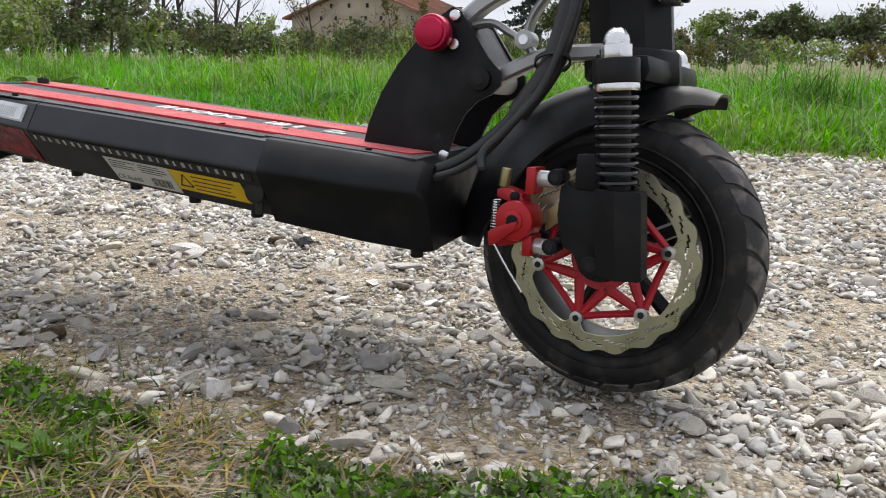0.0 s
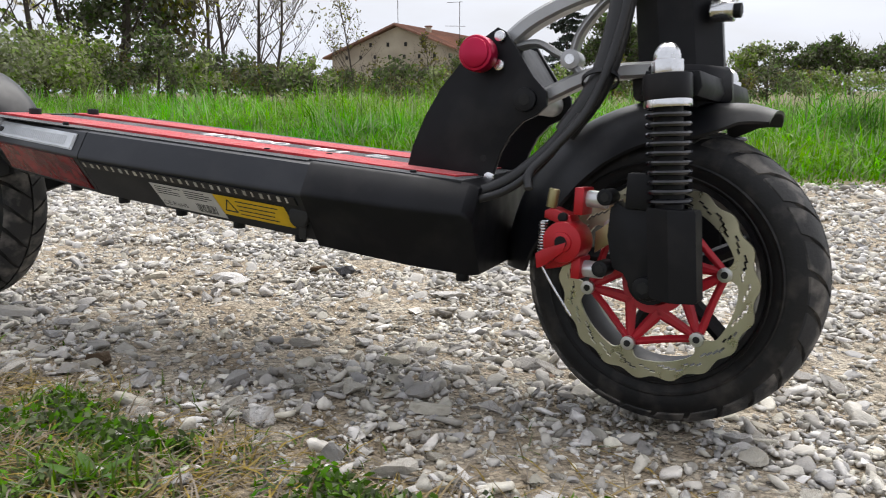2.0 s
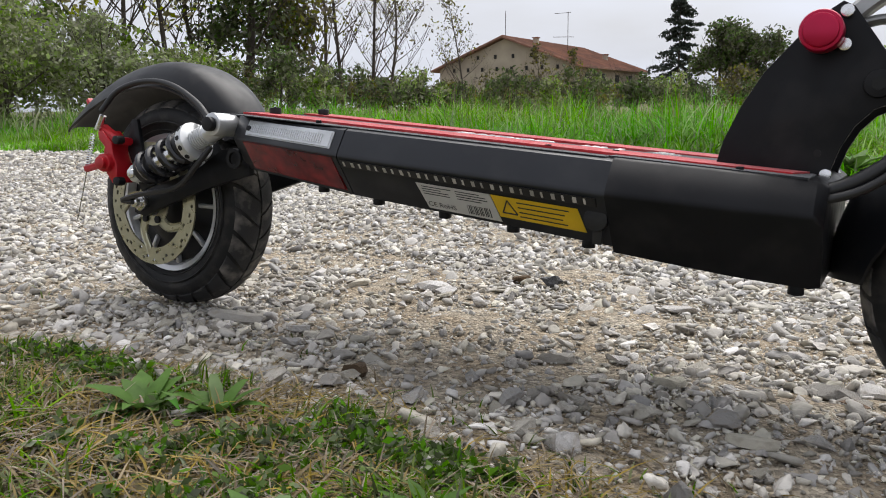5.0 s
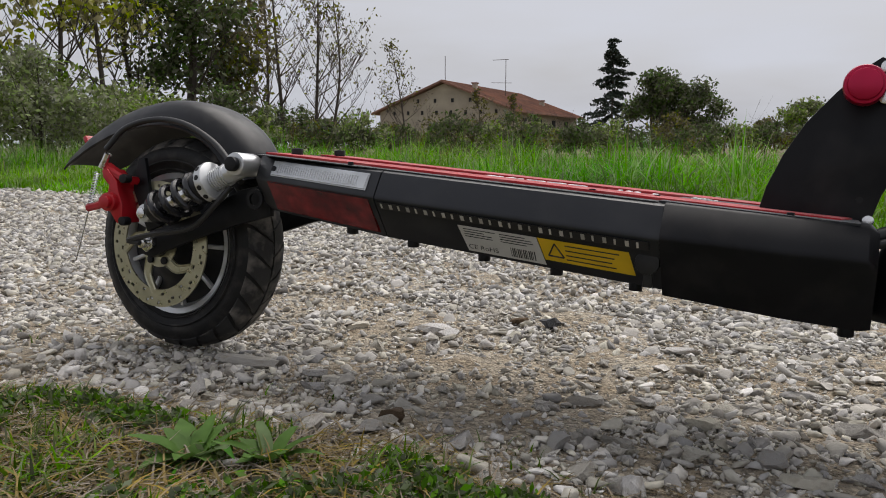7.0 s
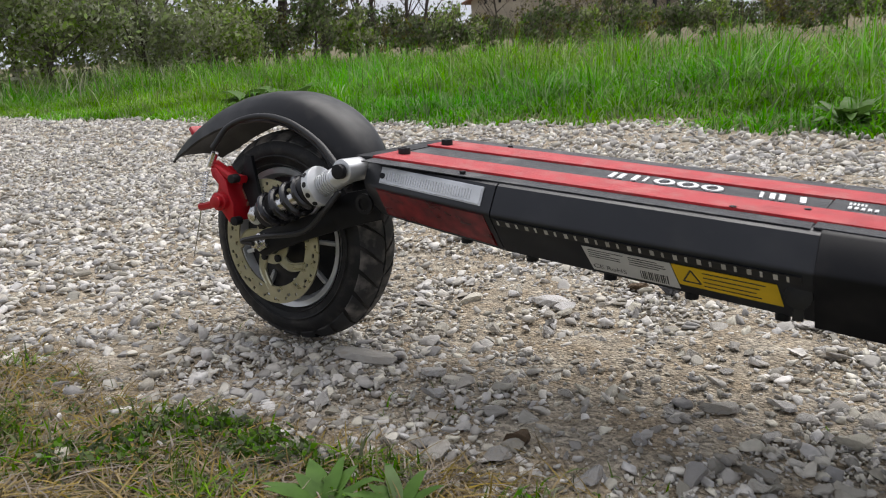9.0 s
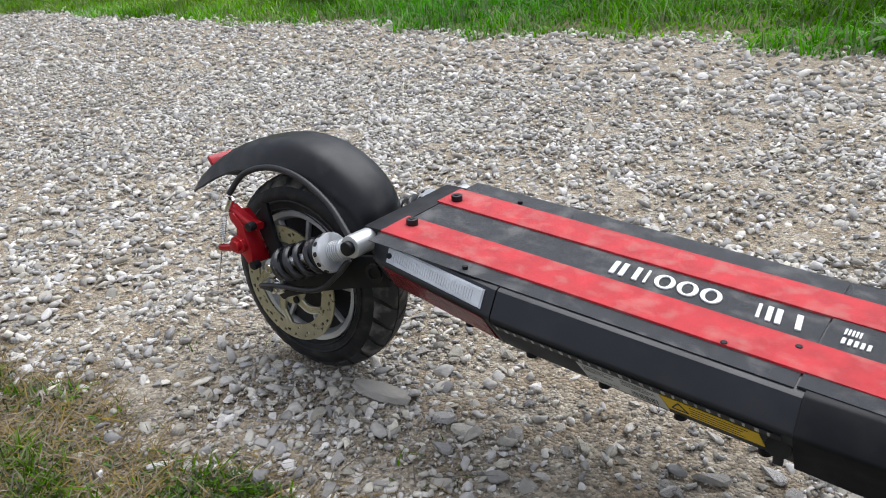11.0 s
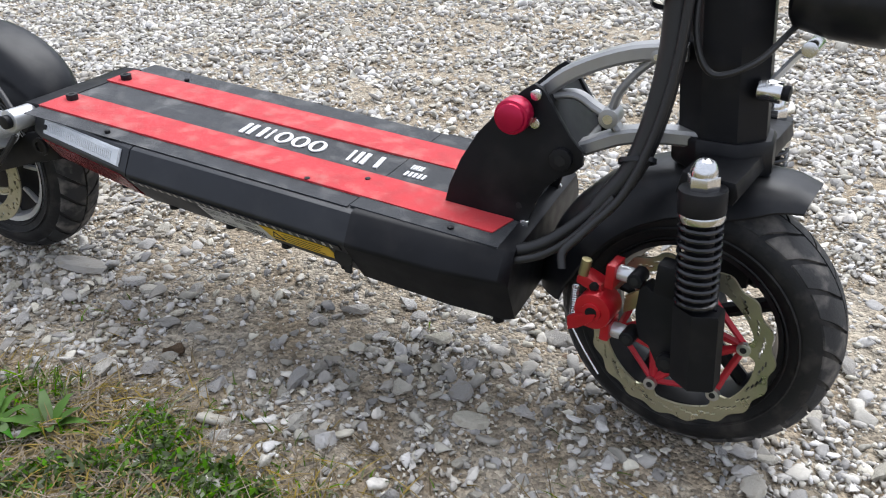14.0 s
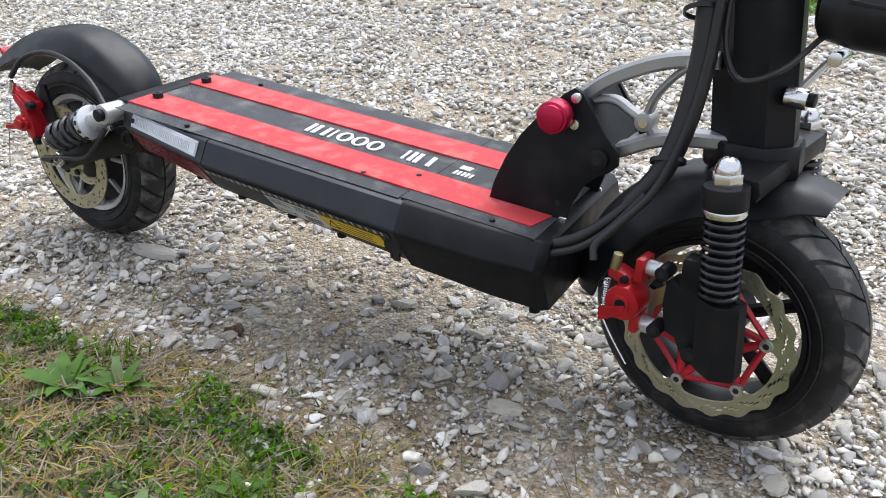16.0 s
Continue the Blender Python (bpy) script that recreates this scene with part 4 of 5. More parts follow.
# headlamp and its bracket
lamp = part("headlamp", lathe([(0, -0.030), (0.020, -0.030), (0.026, -0.026), (0.031, 0.0), (0.033, 0.030), (0.033, 0.036), (0.031, 0.040), (0.028, 0.040), (0.026, 0.036), (0, 0.035)], 32, STEER @ pose(0.066, 0, 0.412, 0, 0, -90)), M_PLASTIC, scooter, "round black plastic headlamp")
part("lamp_groove", box(0.030, 0.002, 0.003, STEER @ pose(0.075, -0.0315, 0.418, 0, 6, 0), 0.0005), M_DARKHOLE, lamp)
part("lamp_bracket", bar_strip([(0.030, 0.340), (0.036, 0.350), (0.048, 0.368), (0.056, 0.376)], 0.005, -0.010, 0.010, m=STEER), M_SILVER, scooter, "bent steel lamp bracket")
part("bracket_bolt", cyl((0.056, -0.014, 0.374), (0.056, 0.014, 0.374), 0.006, 14, m=STEER, bevel=0.001), M_CHROME, scooter)
sb = part("stem_bolt", cyl((0.028, -0.020, 0.342), (0.046, -0.020, 0.342), 0.0085, 20, m=STEER, bevel=0.0015), M_CHROME, scooter, "bright bolt with blue washer")
part("stem_bolt_head", cyl((0.046, -0.020, 0.342), (0.051, -0.020, 0.342), 0.0058, 16, m=STEER, bevel=0.001), M_BLACK, sb)
part("lamp_cable", tube([(-0.026, -0.046, 0.44), (-0.024, -0.052, 0.385), (-0.008, -0.052, 0.356), (0.020, -0.045, 0.366), (0.040, -0.020, 0.388), (0.05, -0.01, 0.395)], 0.0025, 8), M_CABLE, scooter)

# ---- rear wheel ----
rear = part("rear_wheel", lathe([(0.080, -0.029), (0.0865, -0.0305), (0.0875, -0.026), (0.079, -0.020), (0.074, 0.0), (0.079, 0.020), (0.0875, 0.026), (0.0865, 0.0305), (0.080, 0.029), (0.074, 0.018), (0.070, 0), (0.074, -0.018)], 64, WR, closed=True), M_SILVER, scooter, "rear wheel with hub motor and pale rim lip")
tyre(WR @ Matrix.Diagonal((1.025, 0.96, 1.025, 1)), rear, 0.084, 0.4)
part("motor_shell", lathe([(0, -0.030), (0.040, -0.030), (0.048, -0.027), (0.055, -0.022), (0.075, -0.020), (0.076, 0.02), (0.055, 0.022), (0.04, 0.03), (0, 0.03)], 48, WR), M_PLASTIC, rear, "black hub motor shell")
for k in range(9):
    a = 2 * math.pi * k / 9
    part("motor_rib", box(0.026, 0.006, 0.005, WR @ Matrix.Rotation(-a, 4, "Y") @ pose(0.064, -0.024, 0), 0.001), M_SILVER, rear)
RRY = -0.052
WRR = WR @ Matrix.Diagonal((1.1, 1, 1.1, 1))
rr = polar_plate(240, [lambda a: 0.0500, lambda a: 0.0535, lambda a: 0.0565, lambda a: 0.0595, lambda a: 0.0625, lambda a: 0.0655, lambda a: 0.0690], lambda i, j: not ((j == 1 and i % 20 in (4, 5, 6)) or (j == 3 and i % 20 in (13, 14, 15)) or (j == 4 and i % 10 in (0, 1))), RRY - 0.002, RRY, WRR)
for k in range(5):
    a = 2 * math.pi * k / 5 + 0.3
    rr = bar_strip([(0.020 * math.cos(a), 0.020 * math.sin(a)), (0.037 * math.cos(a + 0.22), 0.037 * math.sin(a + 0.22)), (0.053 * math.cos(a + 0.55), 0.053 * math.sin(a + 0.55))], 0.010, RRY - 0.0022, RRY + 0.0002, rr, WRR, widths=(0.013, 0.008))
rr = lathe([(0.014, RRY - 0.002), (0.025, RRY - 0.002), (0.025, RRY), (0.014, RRY)], 32, WRR, rr, closed=True)
rro = part("brake_rotor", rr, M_ROTOR, rear, "drilled zinc-brass rear brake rotor")
for k in range(6):
    a = 2 * math.pi * k / 6
    part("rotor_screw", cyl((0.020 * math.cos(a), RRY - 0.005, 0.020 * math.sin(a)), (0.020 * math.cos(a), RRY, 0.020 * math.sin(a)), 0.0042, 12, m=WRR, bevel=0.0006), M_BLACK, rro)
for s in (NEAR, FAR):
    arm = prism([(-0.909, 0.114), (-0.908, 0.132), (-0.892, 0.142), (-0.860, 0.152), (-0.80, 0.172), (-0.76, 0.196), (-0.715, 0.206), (-0.715, 0.170), (-0.760, 0.158), (-0.82, 0.138), (-0.868, 0.120), (-0.890, 0.110)], s * 0.064, s * 0.072, 0.0015)
    sw = part("swing_arm", arm, M_BLACK, scooter, "black plate swing arm")
    part("arm_stay", prism([(-0.88, 0.150), (-0.902, 0.185), (-0.912, 0.228), (-0.922, 0.228), (-0.93, 0.19), (-0.905, 0.14)], s * 0.060, s * 0.065, 0.001), M_BLACK, sw)
    axn = part("axle_nut", cyl((-0.891, s * 0.072, 0.1285), (-0.891, s * 0.080, 0.1285), 0.0115, 6, bevel=0.0008), M_CHROME, sw, "bright axle nut and washers")
    part("axle_end", cyl((-0.891, s * 0.080, 0.1285), (-0.891, s * 0.088, 0.1285), 0.0065, 14, bevel=0.001), M_CHROME, axn)
    A_, B_ = Vector((-0.873, s * 0.090, 0.164)), Vector((-0.734, s * 0.092, 0.223))
    u_ = lambda t: A_ + (B_ - A_) * t
    shock = part("shock_absorber", cyl(u_(0.68), u_(0.97), 0.0108, 24, bevel=0.001), M_SILVER, scooter, "silver shock absorber with black coil spring")
    part("shock_collar", cyl(u_(0.63), u_(0.70), 0.0225, 28, bevel=0.002), M_SILVER, shock)
    for q in range(10):
        a = 2 * math.pi * q / 10
        d_ = (B_ - A_).normalized()
        e_ = d_.orthogonal().normalized()
        f_ = d_.cross(e_)
        part("collar_notch", cyl(u_(0.625) + (e_ * math.cos(a) + f_ * math.sin(a)) * 0.0182, u_(0.617) + (e_ * math.cos(a) + f_ * math.sin(a)) * 0.0182, 0.0028, 8), M_DARKHOLE, shock)
    for q in range(12):
        a = 2 * math.pi * q / 12
        e2_ = d_.cross(e_)
        part("collar_window", cyl(u_(0.665) + (e_ * math.cos(a) + e2_ * math.sin(a)) * 0.0205, u_(0.665) + (e_ * math.cos(a) + e2_ * math.sin(a)) * 0.0229, 0.0030, 8), M_DARKHOLE, shock)
    for q in range(6):
        part("adjuster_ring", cyl(u_(0.71 + 0.022 * q), u_(0.722 + 0.022 * q), 0.0122, 24), M_SILVER, shock)
    part("damper_rod", cyl(u_(0.05), u_(0.62), 0.0085, 16), M_CHROME, shock)
    part("damper_cap", cyl(u_(0.06), u_(0.15), 0.0175, 24, bevel=0.0015), M_PLASTIC, shock)
    part("spring_seat", cyl(u_(0.52), u_(0.62), 0.0180, 24, bevel=0.0015), M_PLASTIC, shock)
    d_ = (B_ - A_).normalized()
    e_ = d_.orthogonal().normalized()
    f_ = d_.cross(e_)
    pts = [u_(0.10 + 0.46 * i / 62) + (e_ * math.cos(i * 0.36) + f_ * math.sin(i * 0.36)) * 0.0178 for i in range(63)]
    part("coil_spring", tube(pts, 0.0042, 8, steps=1), M_SPRING, shock, "thick black coil spring")
    up_ = part("upper_mount", cyl((-0.737, s * 0.075, 0.224), (-0.737, s * 0.106, 0.224), 0.0125, 22, bevel=0.0015), M_SILVER, shock)
    part("upper_bolt", cyl((-0.737, s * 0.106, 0.224), (-0.737, s * 0.113, 0.224), 0.0078, 16, bevel=0.001), M_BLACK, up_)
    lo_ = part("lower_mount", cyl((-0.876, s * 0.070, 0.164), (-0.876, s * 0.098, 0.164), 0.0105, 22, bevel=0.0015), M_SILVER, shock)
    part("lower_bolt", cyl((-0.876, s * 0.098, 0.164), (-0.876, s * 0.103, 0.164), 0.0062, 16, bevel=0.001), M_CHROME, lo_)
    part("pivot_ring", lathe([(0.007, s * 0.081), (0.011, s * 0.081), (0.011, s * 0.084), (0.007, s * 0.084)], 20, pose(-0.727, 0, 0.188), closed=True), M_BLACK, sw)
part("motor_cable", tube([(-0.891, -0.088, 0.1285), (-0.908, -0.090, 0.130), (-0.868, -0.092, 0.140), (-0.806, -0.094, 0.152), (-0.770, -0.096, 0.180), (-0.755, -0.090, 0.200)], 0.0032, 8), M_CABLE, scooter, "grey-black motor cable")
rline = [(-0.765, 0.212), (-0.778, 0.245), (-0.804, 0.273), (-0.842, 0.293), (-0.888, 0.302), (-0.937, 0.298), (-0.984, 0.285), (-1.030, 0.263), (-1.070, 0.236), (-1.087, 0.218)]
mudguard(rline, [0.046, 0.049, 0.050, 0.050, 0.050, 0.049, 0.047, 0.042], [0.030, 0.032, 0.034, 0.034, 0.032, 0.028, 0.022, 0.012], pose(0, -0.006, 0), "rear_mudguard", M_PLASTIC, "black moulded rear mudguard with tail lip")
part("tail_light", box(0.007, 0.040, 0.014, pose(-1.064, -0.006, 0.249, 0, -35, 0), 0.003), M_TAIL, scooter, "red tail reflector")
RC = pose(-0.887, 0.0, 0.040) @ Matrix.Diagonal((1.05, 1.0, 0.90, 1))
rc = part("brake_calliper", prism([(-0.040, 0.145), (-0.046, 0.160), (-0.050, 0.176), (-0.066, 0.192), (-0.074, 0.190), (-0.072, 0.180), (-0.062, 0.170), (-0.066, 0.150), (-0.060, 0.135), (-0.048, 0.120), (-0.040, 0.122)], -0.082, -0.055, 0.0015, m=RC), M_RED, scooter, "red anodised rear brake calliper")
part("piston_boss", cyl((-0.058, -0.088, 0.148), (-0.058, -0.06, 0.148), 0.0125, 24, m=RC, bevel=0.0015), M_RED, rc)
part("adjuster", cyl((-0.058, -0.093, 0.148), (-0.058, -0.087, 0.148), 0.0085, 20, m=RC, bevel=0.001), M_RED, rc)
part("lever_arm", bar_strip([(-0.056, 0.148), (-0.072, 0.142), (-0.088, 0.138)], 0.010, -0.092, -0.086, m=RC), M_RED, rc)
part("calliper_arm", bar_strip([(-0.030, 0.178), (-0.045, 0.180), (-0.062, 0.188), (-0.076, 0.196)], 0.010, -0.080, -0.066, m=RC), M_RED, rc)
for x, z in ((-0.034, 0.180), (-0.034, 0.124)):
    part("mount_bolt", cyl((x, -0.088, z), (x, -0.078, z), 0.006, 16, m=RC, bevel=0.001), M_BLACK, rc)
spring_pts = [(-0.086 + 0.003 * math.cos(i * 0.9) + 0.012 * i / 90, -0.088 + 0.003 * math.sin(i * 0.9), 0.142 + 0.045 * i / 90) for i in range(91)]
part("return_spring", tube(spring_pts, 0.0007, 5, m=RC, steps=1), M_CHROME, rc)
part("cable_end", tube([(-0.086, -0.089, 0.138), (-0.092, -0.090, 0.110), (-0.104, -0.090, 0.070), (-0.106, -0.090, 0.064)], 0.0008, 6, m=RC), M_CHROME, rc, "loose bright brake cable end")
part("cable_ferrule", cyl((-0.076, -0.080, 0.193), (-0.066, -0.080, 0.212), 0.0042, 12, m=RC), M_CHROME, rc)
part("brake_cable", tube([(-0.960, -0.080, 0.236), (-0.940, -0.070, 0.262), (-0.900, -0.062, 0.274), (-0.852, -0.062, 0.269), (-0.803, -0.068, 0.249), (-0.768, -0.078, 0.226), (-0.745, -0.084, 0.205)], 0.0036, 10), M_CABLE, scooter, "black rear brake cable")

# ---- stones ----
def rock_templates(count, sub):
    out = []
    r = np.random.default_rng(11 + sub)
    for _ in range(count):
        b = bmesh.new()
        bmesh.ops.create_icosphere(b, subdivisions=sub, radius=1.0)
        v = np.array([q.co[:] for q in b.verts])
        for _ in range(10):
            d = r.normal(size=3)
            d /= np.linalg.norm(d)
            cut = r.uniform(0.24, 0.60)
            over = v @ d - cut
            v -= np.where(over > 0, over, 0)[:, None] * d
        v *= (1 + 0.05 * r.normal(size=(len(v), 1))) * 1.6
        f = np.array([[w.index for w in q.verts] for q in b.faces])
        b.free()
        out.append((v, f))
    return out


def turns(n, r, lean=0.35):
    a, t, u = r.uniform(0, 2 * np.pi, n), r.normal(0, lean, n), r.normal(0, lean, n)
    ca, sa, ct, st, cu, su = np.cos(a), np.sin(a), np.cos(t), np.sin(t), np.cos(u), np.sin(u)
    o, z = np.ones(n), np.zeros(n)
    rz = np.stack([ca, -sa, z, sa, ca, z, z, z, o], -1).reshape(n, 3, 3)
    rx = np.stack([o, z, z, z, ct, -st, z, st, ct], -1).reshape(n, 3, 3)
    ry = np.stack([cu, z, su, z, o, z, -su, z, cu], -1).reshape(n, 3, 3)
    return rz @ rx @ ry


def scatter_rocks(name, pts, sizes, templates, material, parent, r, flat=(0.45, 0.75), sink=0.15):
    n = len(pts)
    rot = turns(n, r)
    sc = np.stack([sizes * r.uniform(0.85, 1.35, n), sizes * r.uniform(0.7, 1.0, n), sizes * r.uniform(*flat, n)], -1)
    pick = r.integers(0, len(templates), n)
    vs, fs, base = [], [], 0
    for k, (tv, tf) in enumerate(templates):
        ids = np.where(pick == k)[0]
        if not len(ids):
            continue
        local = tv[None] * sc[ids][:, None]
        w = np.einsum("nij,nvj->nvi", rot[ids], local)
        c = np.stack([pts[ids, 0], pts[ids, 1], height(pts[ids, 0], pts[ids, 1]) - 0.006 + sc[ids, 2] * (1 - 2 * sink) * 0.9], -1)
        w += c[:, None]
        vs.append(w.reshape(-1, 3))
        fs.append((tf[None] + (np.arange(len(ids)) * len(tv))[:, None, None] + base).reshape(-1, 3))
        base += len(ids) * len(tv)
    V_, F_ = np.concatenate(vs), np.concatenate(fs)
    ob = big_mesh(name, V_, F_.ravel(), np.full(len(F_), 3), material, parent)
    return ob


def in_track(n, x0, x1, y0, y1, r, edge=0.03):
    x, y = r.uniform(x0, x1, n), r.uniform(y0, y1, n)
    ok = (y > VERGE(x) - edge + r.normal(0, 0.03, n)) & (y < BANK(x) + 0.1 * r.random(n))
    return np.stack([x, y], -1)[ok]


def patchy(p, r, lo=0.25):
    """Loose stones gather in drifts: bare packed dirt between them."""
    v = np.array([noise.noise(Vector((x * 3.2, y * 3.2, 5))) + 0.6 * noise.noise(Vector((x * 9, y * 9, 8))) for x, y in p])
    return p[r.random(len(p)) < np.clip(0.55 + 1.3 * v, lo, 1)]


fine_t, mid_t = rock_templates(10, 1), rock_templates(12, 2)
r = np.random.default_rng(3)
p = patchy(in_track(62000, -1.3, 0.8, -0.36, 0.6, r), r, 0.22)
gravel = scatter_rocks("gravel", p, np.clip(r.lognormal(-6.0, 0.45, len(p)), 0.0012, 0.006), fine_t, M_STONE, ground, r)
tagged(gravel, kind="stuff")
p = patchy(in_track(40000, -2.4, 1.9, 0.5, 1.7, r), r, 0.5)
gravel2 = scatter_rocks("gravel", p, np.clip(r.lognormal(-5.32, 0.42, len(p)), 0.002, 0.011), fine_t, M_STONE, ground, r)
tagged(gravel2, kind="stuff")
p = in_track(26000, -6.5, 3.2, 1.4, 3.4, r)
gravel3 = scatter_rocks("gravel", p, np.clip(r.lognormal(-4.7, 0.35, len(p)), 0.005, 0.018), rock_templates(6, 1), M_STONE, ground, r, sink=0.25)
tagged(gravel3, kind="stuff")
p = in_track(32000, -4.4, -0.8, -0.3, 1.5, r)
p = p[r.random(len(p)) < np.clip((-0.85 - p[:, 0]) / 0.8, 0, 1)]
gravel4 = scatter_rocks("gravel", p, np.clip(r.lognormal(-5.2, 0.42, len(p)), 0.0025, 0.012), fine_t, M_STONE, ground, r)
tagged(gravel4, kind="stuff")
p = patchy(in_track(15000, -1.7, 0.9, -0.34, 1.3, r), r, 0.22)
pebbles = scatter_rocks("pebbles", p, np.clip(r.lognormal(-5.25, 0.36, len(p)), 0.003, 0.0095), mid_t, M_STONE, ground, r, sink=0.15)
tagged(pebbles, kind="stuff")

# the larger stones, each by itself
rock_mesh = []
for tv, tf in mid_t:
    me = bpy.data.meshes.new("stone")
    me.from_pydata(tv.tolist(), [], tf.tolist())
    me.materials.append(M_STONE_ONE)
    rock_mesh.append(me)


def stone(x, y, sx, sy, sz, turn, k, material=None, name="stone", parent=None, lift=0.55):
    me = rock_mesh[k % len(rock_mesh)]
    if material is not None:
        me = me.copy()
        me.materials[0] = material
    ob = new(name, me)
    ob.parent = parent
    ob.matrix_world = pose(x, y, float(height(x, y)) - 0.006 + sz * lift, 0, 0, turn) @ Matrix.Diagonal((sx, sy, sz, 1))
    return ob


p = in_track(520, -1.0, 0.5, -0.33, 0.35, r, 0.06)[:285]
for i, (x, y) in enumerate(p):
    s = float(np.clip(r.lognormal(-4.88, 0.30), 0.0055, 0.0130))
    stone(x, y, s * r.uniform(0.9, 1.3), s * r.uniform(0.7, 1.0), s * r.uniform(0.5, 0.75), r.uniform(0, 360), i, parent=ground)


def world_xy(x, y):
    q = SLOPE @ Vector((x, y, 0))
    return q.x, q.y


for x, y, sx, sy, sz, turn, m_, lab, k in (
        (-0.502, 0.403, 0.028, 0.016, 0.014, 10, M_STONE_DARK, "dark grey stone lying on the gravel", 1),
        (-0.560, 0.400, 0.022, 0.014, 0.012, 40, M_STONE_BROWN, "brown earthy stone lying on the gravel", 2),
        (-0.527, -0.118, 0.011, 0.010, 0.013, 20, M_STONE_BROWN, "reddish brown lump of earth on gravel", 3),
        (-0.213, -0.228, 0.019, 0.015, 0.014, 60, M_STONE_ONE, "pale angular stone beside the grass verge", 4),
        (-0.577, -0.174, 0.017, 0.014, 0.013, 15, M_STONE_ONE, "cream-coloured rounded stone on gravel", 5),
        (-0.767, 0.010, 0.050, 0.020, 0.012, 5, M_STONE_ONE, "flat grey stone beside the rear tyre", 6),
        (-0.120, 0.060, 0.042, 0.018, 0.010, 12, M_STONE_ONE, "flat pale stone sunk in the dirt", 7),
        (-0.300, 0.340, 0.030, 0.020, 0.010, 30, M_STONE_ONE, "flat pale stone sunk in the dirt", 8),
        (-0.640, 0.300, 0.038, 0.022, 0.012, 0, M_STONE_ONE, "flat pale stone sunk in the dirt", 9),
        (-0.960, 1.157, 0.045, 0.025, 0.020, 5, M_STONE_ONE, "white flat stone on the gravel track", 10)):
    wx, wy = world_xy(x, y)
    ob = stone(wx, wy, sx / 1.4, sy / 1.4, sz / 1.3, turn, k, m_, "rock")
    tagged(ob, lab, "stone")
wx, wy = world_xy(-0.107, 0.028)
b = bmesh.new()
for i in range(5):
    a, w = -0.018 + 0.009 * i, 0.007 * math.sin(math.pi * (i + 0.6) / 5.2)
    b.verts.new((a, w, 0.003 * math.sin(i)))
    b.verts.new((a, -w, 0.002 * math.cos(i)))
b.verts.ensure_lookup_table()
for i in range(4):
    b.faces.new((b.verts[2 * i], b.verts[2 * i + 1], b.verts[2 * i + 3], b.verts[2 * i + 2]))
g = bmesh.ops.extrude_face_region(b, geom=b.faces[:])
bmesh.ops.translate(b, vec=(0, 0, 0.0006), verts=[v for v in g["geom"] if isinstance(v, bmesh.types.BMVert)])
M_DEAD = mat("dead_leaf", (0.17, 0.11, 0.07), 0.8, vary=0.3, scale=100)
lf = obj("dead_leaf", b, M_DEAD)
lf.matrix_world = pose(wx, wy, float(height(wx, wy)) + 0.003, 6, 4, 10) @ Matrix.Diagonal((0.7, 0.6, 0.7, 1))
tagged(lf, "curled brown dead leaf on the gravel", "leaf")


# ---- grass ----
def blades(name, pts, hts, wid, bend, material, r, parent, seg=3, lie=0.0):
    """Curved tapering blades."""
    n = len(pts)
    a = r.uniform(0, 2 * np.pi, n)
    d = np.stack([np.cos(a), np.sin(a)], -1)
    s = np.stack([-d[:, 1], d[:, 0]], -1)
    z0 = height(pts[:, 0], pts[:, 1]) - 0.008
    bn = np.abs(r.normal(bend, bend * 0.5, n)) + lie
    rows = []
    for k in range(seg + 1):
        t = k / seg
        out = hts * bn * t ** 1.8
        up = hts * (t - 0.45 * np.minimum(bn, 1.6) * t ** 2.2)
        w = wid * (1 - t ** 1.6) * 0.5 + (0.00015 if k < seg else 0)
        c = pts + d * out[:, None]
        for sign in ((-1, 1) if k < seg else (0,)):
            rows.append(np.stack([c[:, 0] + sign * s[:, 0] * w, c[:, 1] + sign * s[:, 1] * w, z0 + up], -1))
    per = len(rows)
    V_ = np.stack(rows, 1).reshape(-1, 3)
    base = (np.arange(n) * per)[:, None]
    loops, sizes = [], []
    quad = np.concatenate([base + np.array([[2 * k, 2 * k + 1, 2 * k + 3, 2 * k + 2]]) for k in range(seg - 1)], 1).reshape(-1, 4)
    tri = (base + np.array([[2 * seg - 2, 2 * seg - 1, 2 * seg]])).reshape(-1, 3)
    loops = np.r_[quad.ravel(), tri.ravel()]
    sizes = np.r_[np.full(len(quad), 4), np.full(len(tri), 3)]
    ob = big_mesh(name, V_, loops, sizes, material, parent)
    return ob


# near verge: short tufts with dry blades between
x = r.uniform(-1.9, 0.5, 84000)
y = VERGE(x) + 0.035 - np.abs(r.normal(0, 0.17, len(x))) - 0.005
tuft = np.array([noise.noise(Vector((a * 11, b_ * 11, 1))) for a, b_ in zip(x, y)])
edge = np.clip((VERGE(x) + 0.02 - y) / 0.10, 0, 1)
fade = np.clip((0.05 - x) / 0.25, 0, 1)
keep = (r.random(len(x)) < np.clip(0.55 + 1.0 * tuft, 0.12, 1) * (0.25 + 0.75 * edge) * fade) & (np.hypot(x - 0.0, y + 0.7) > 0.12)
x, y, tuft = x[keep], y[keep], tuft[keep]
P_ = np.stack([x, y], -1)
green = r.random(len(x)) < 0.20 + 0.7 * tuft + 0.25 * np.clip((x + 0.5) / 0.3, 0, 1)
g1 = blades("verge_grass", P_[green], np.clip(r.normal(0.014, 0.006, green.sum()) * (1 + 1.1 * tuft[green]), 0.005, 0.05), r.uniform(0.0016, 0.0036, green.sum()), 0.9, M_VERGE, r, None)
tagged(g1, "short green grass tufts on the near verge", "grass", kind="stuff")
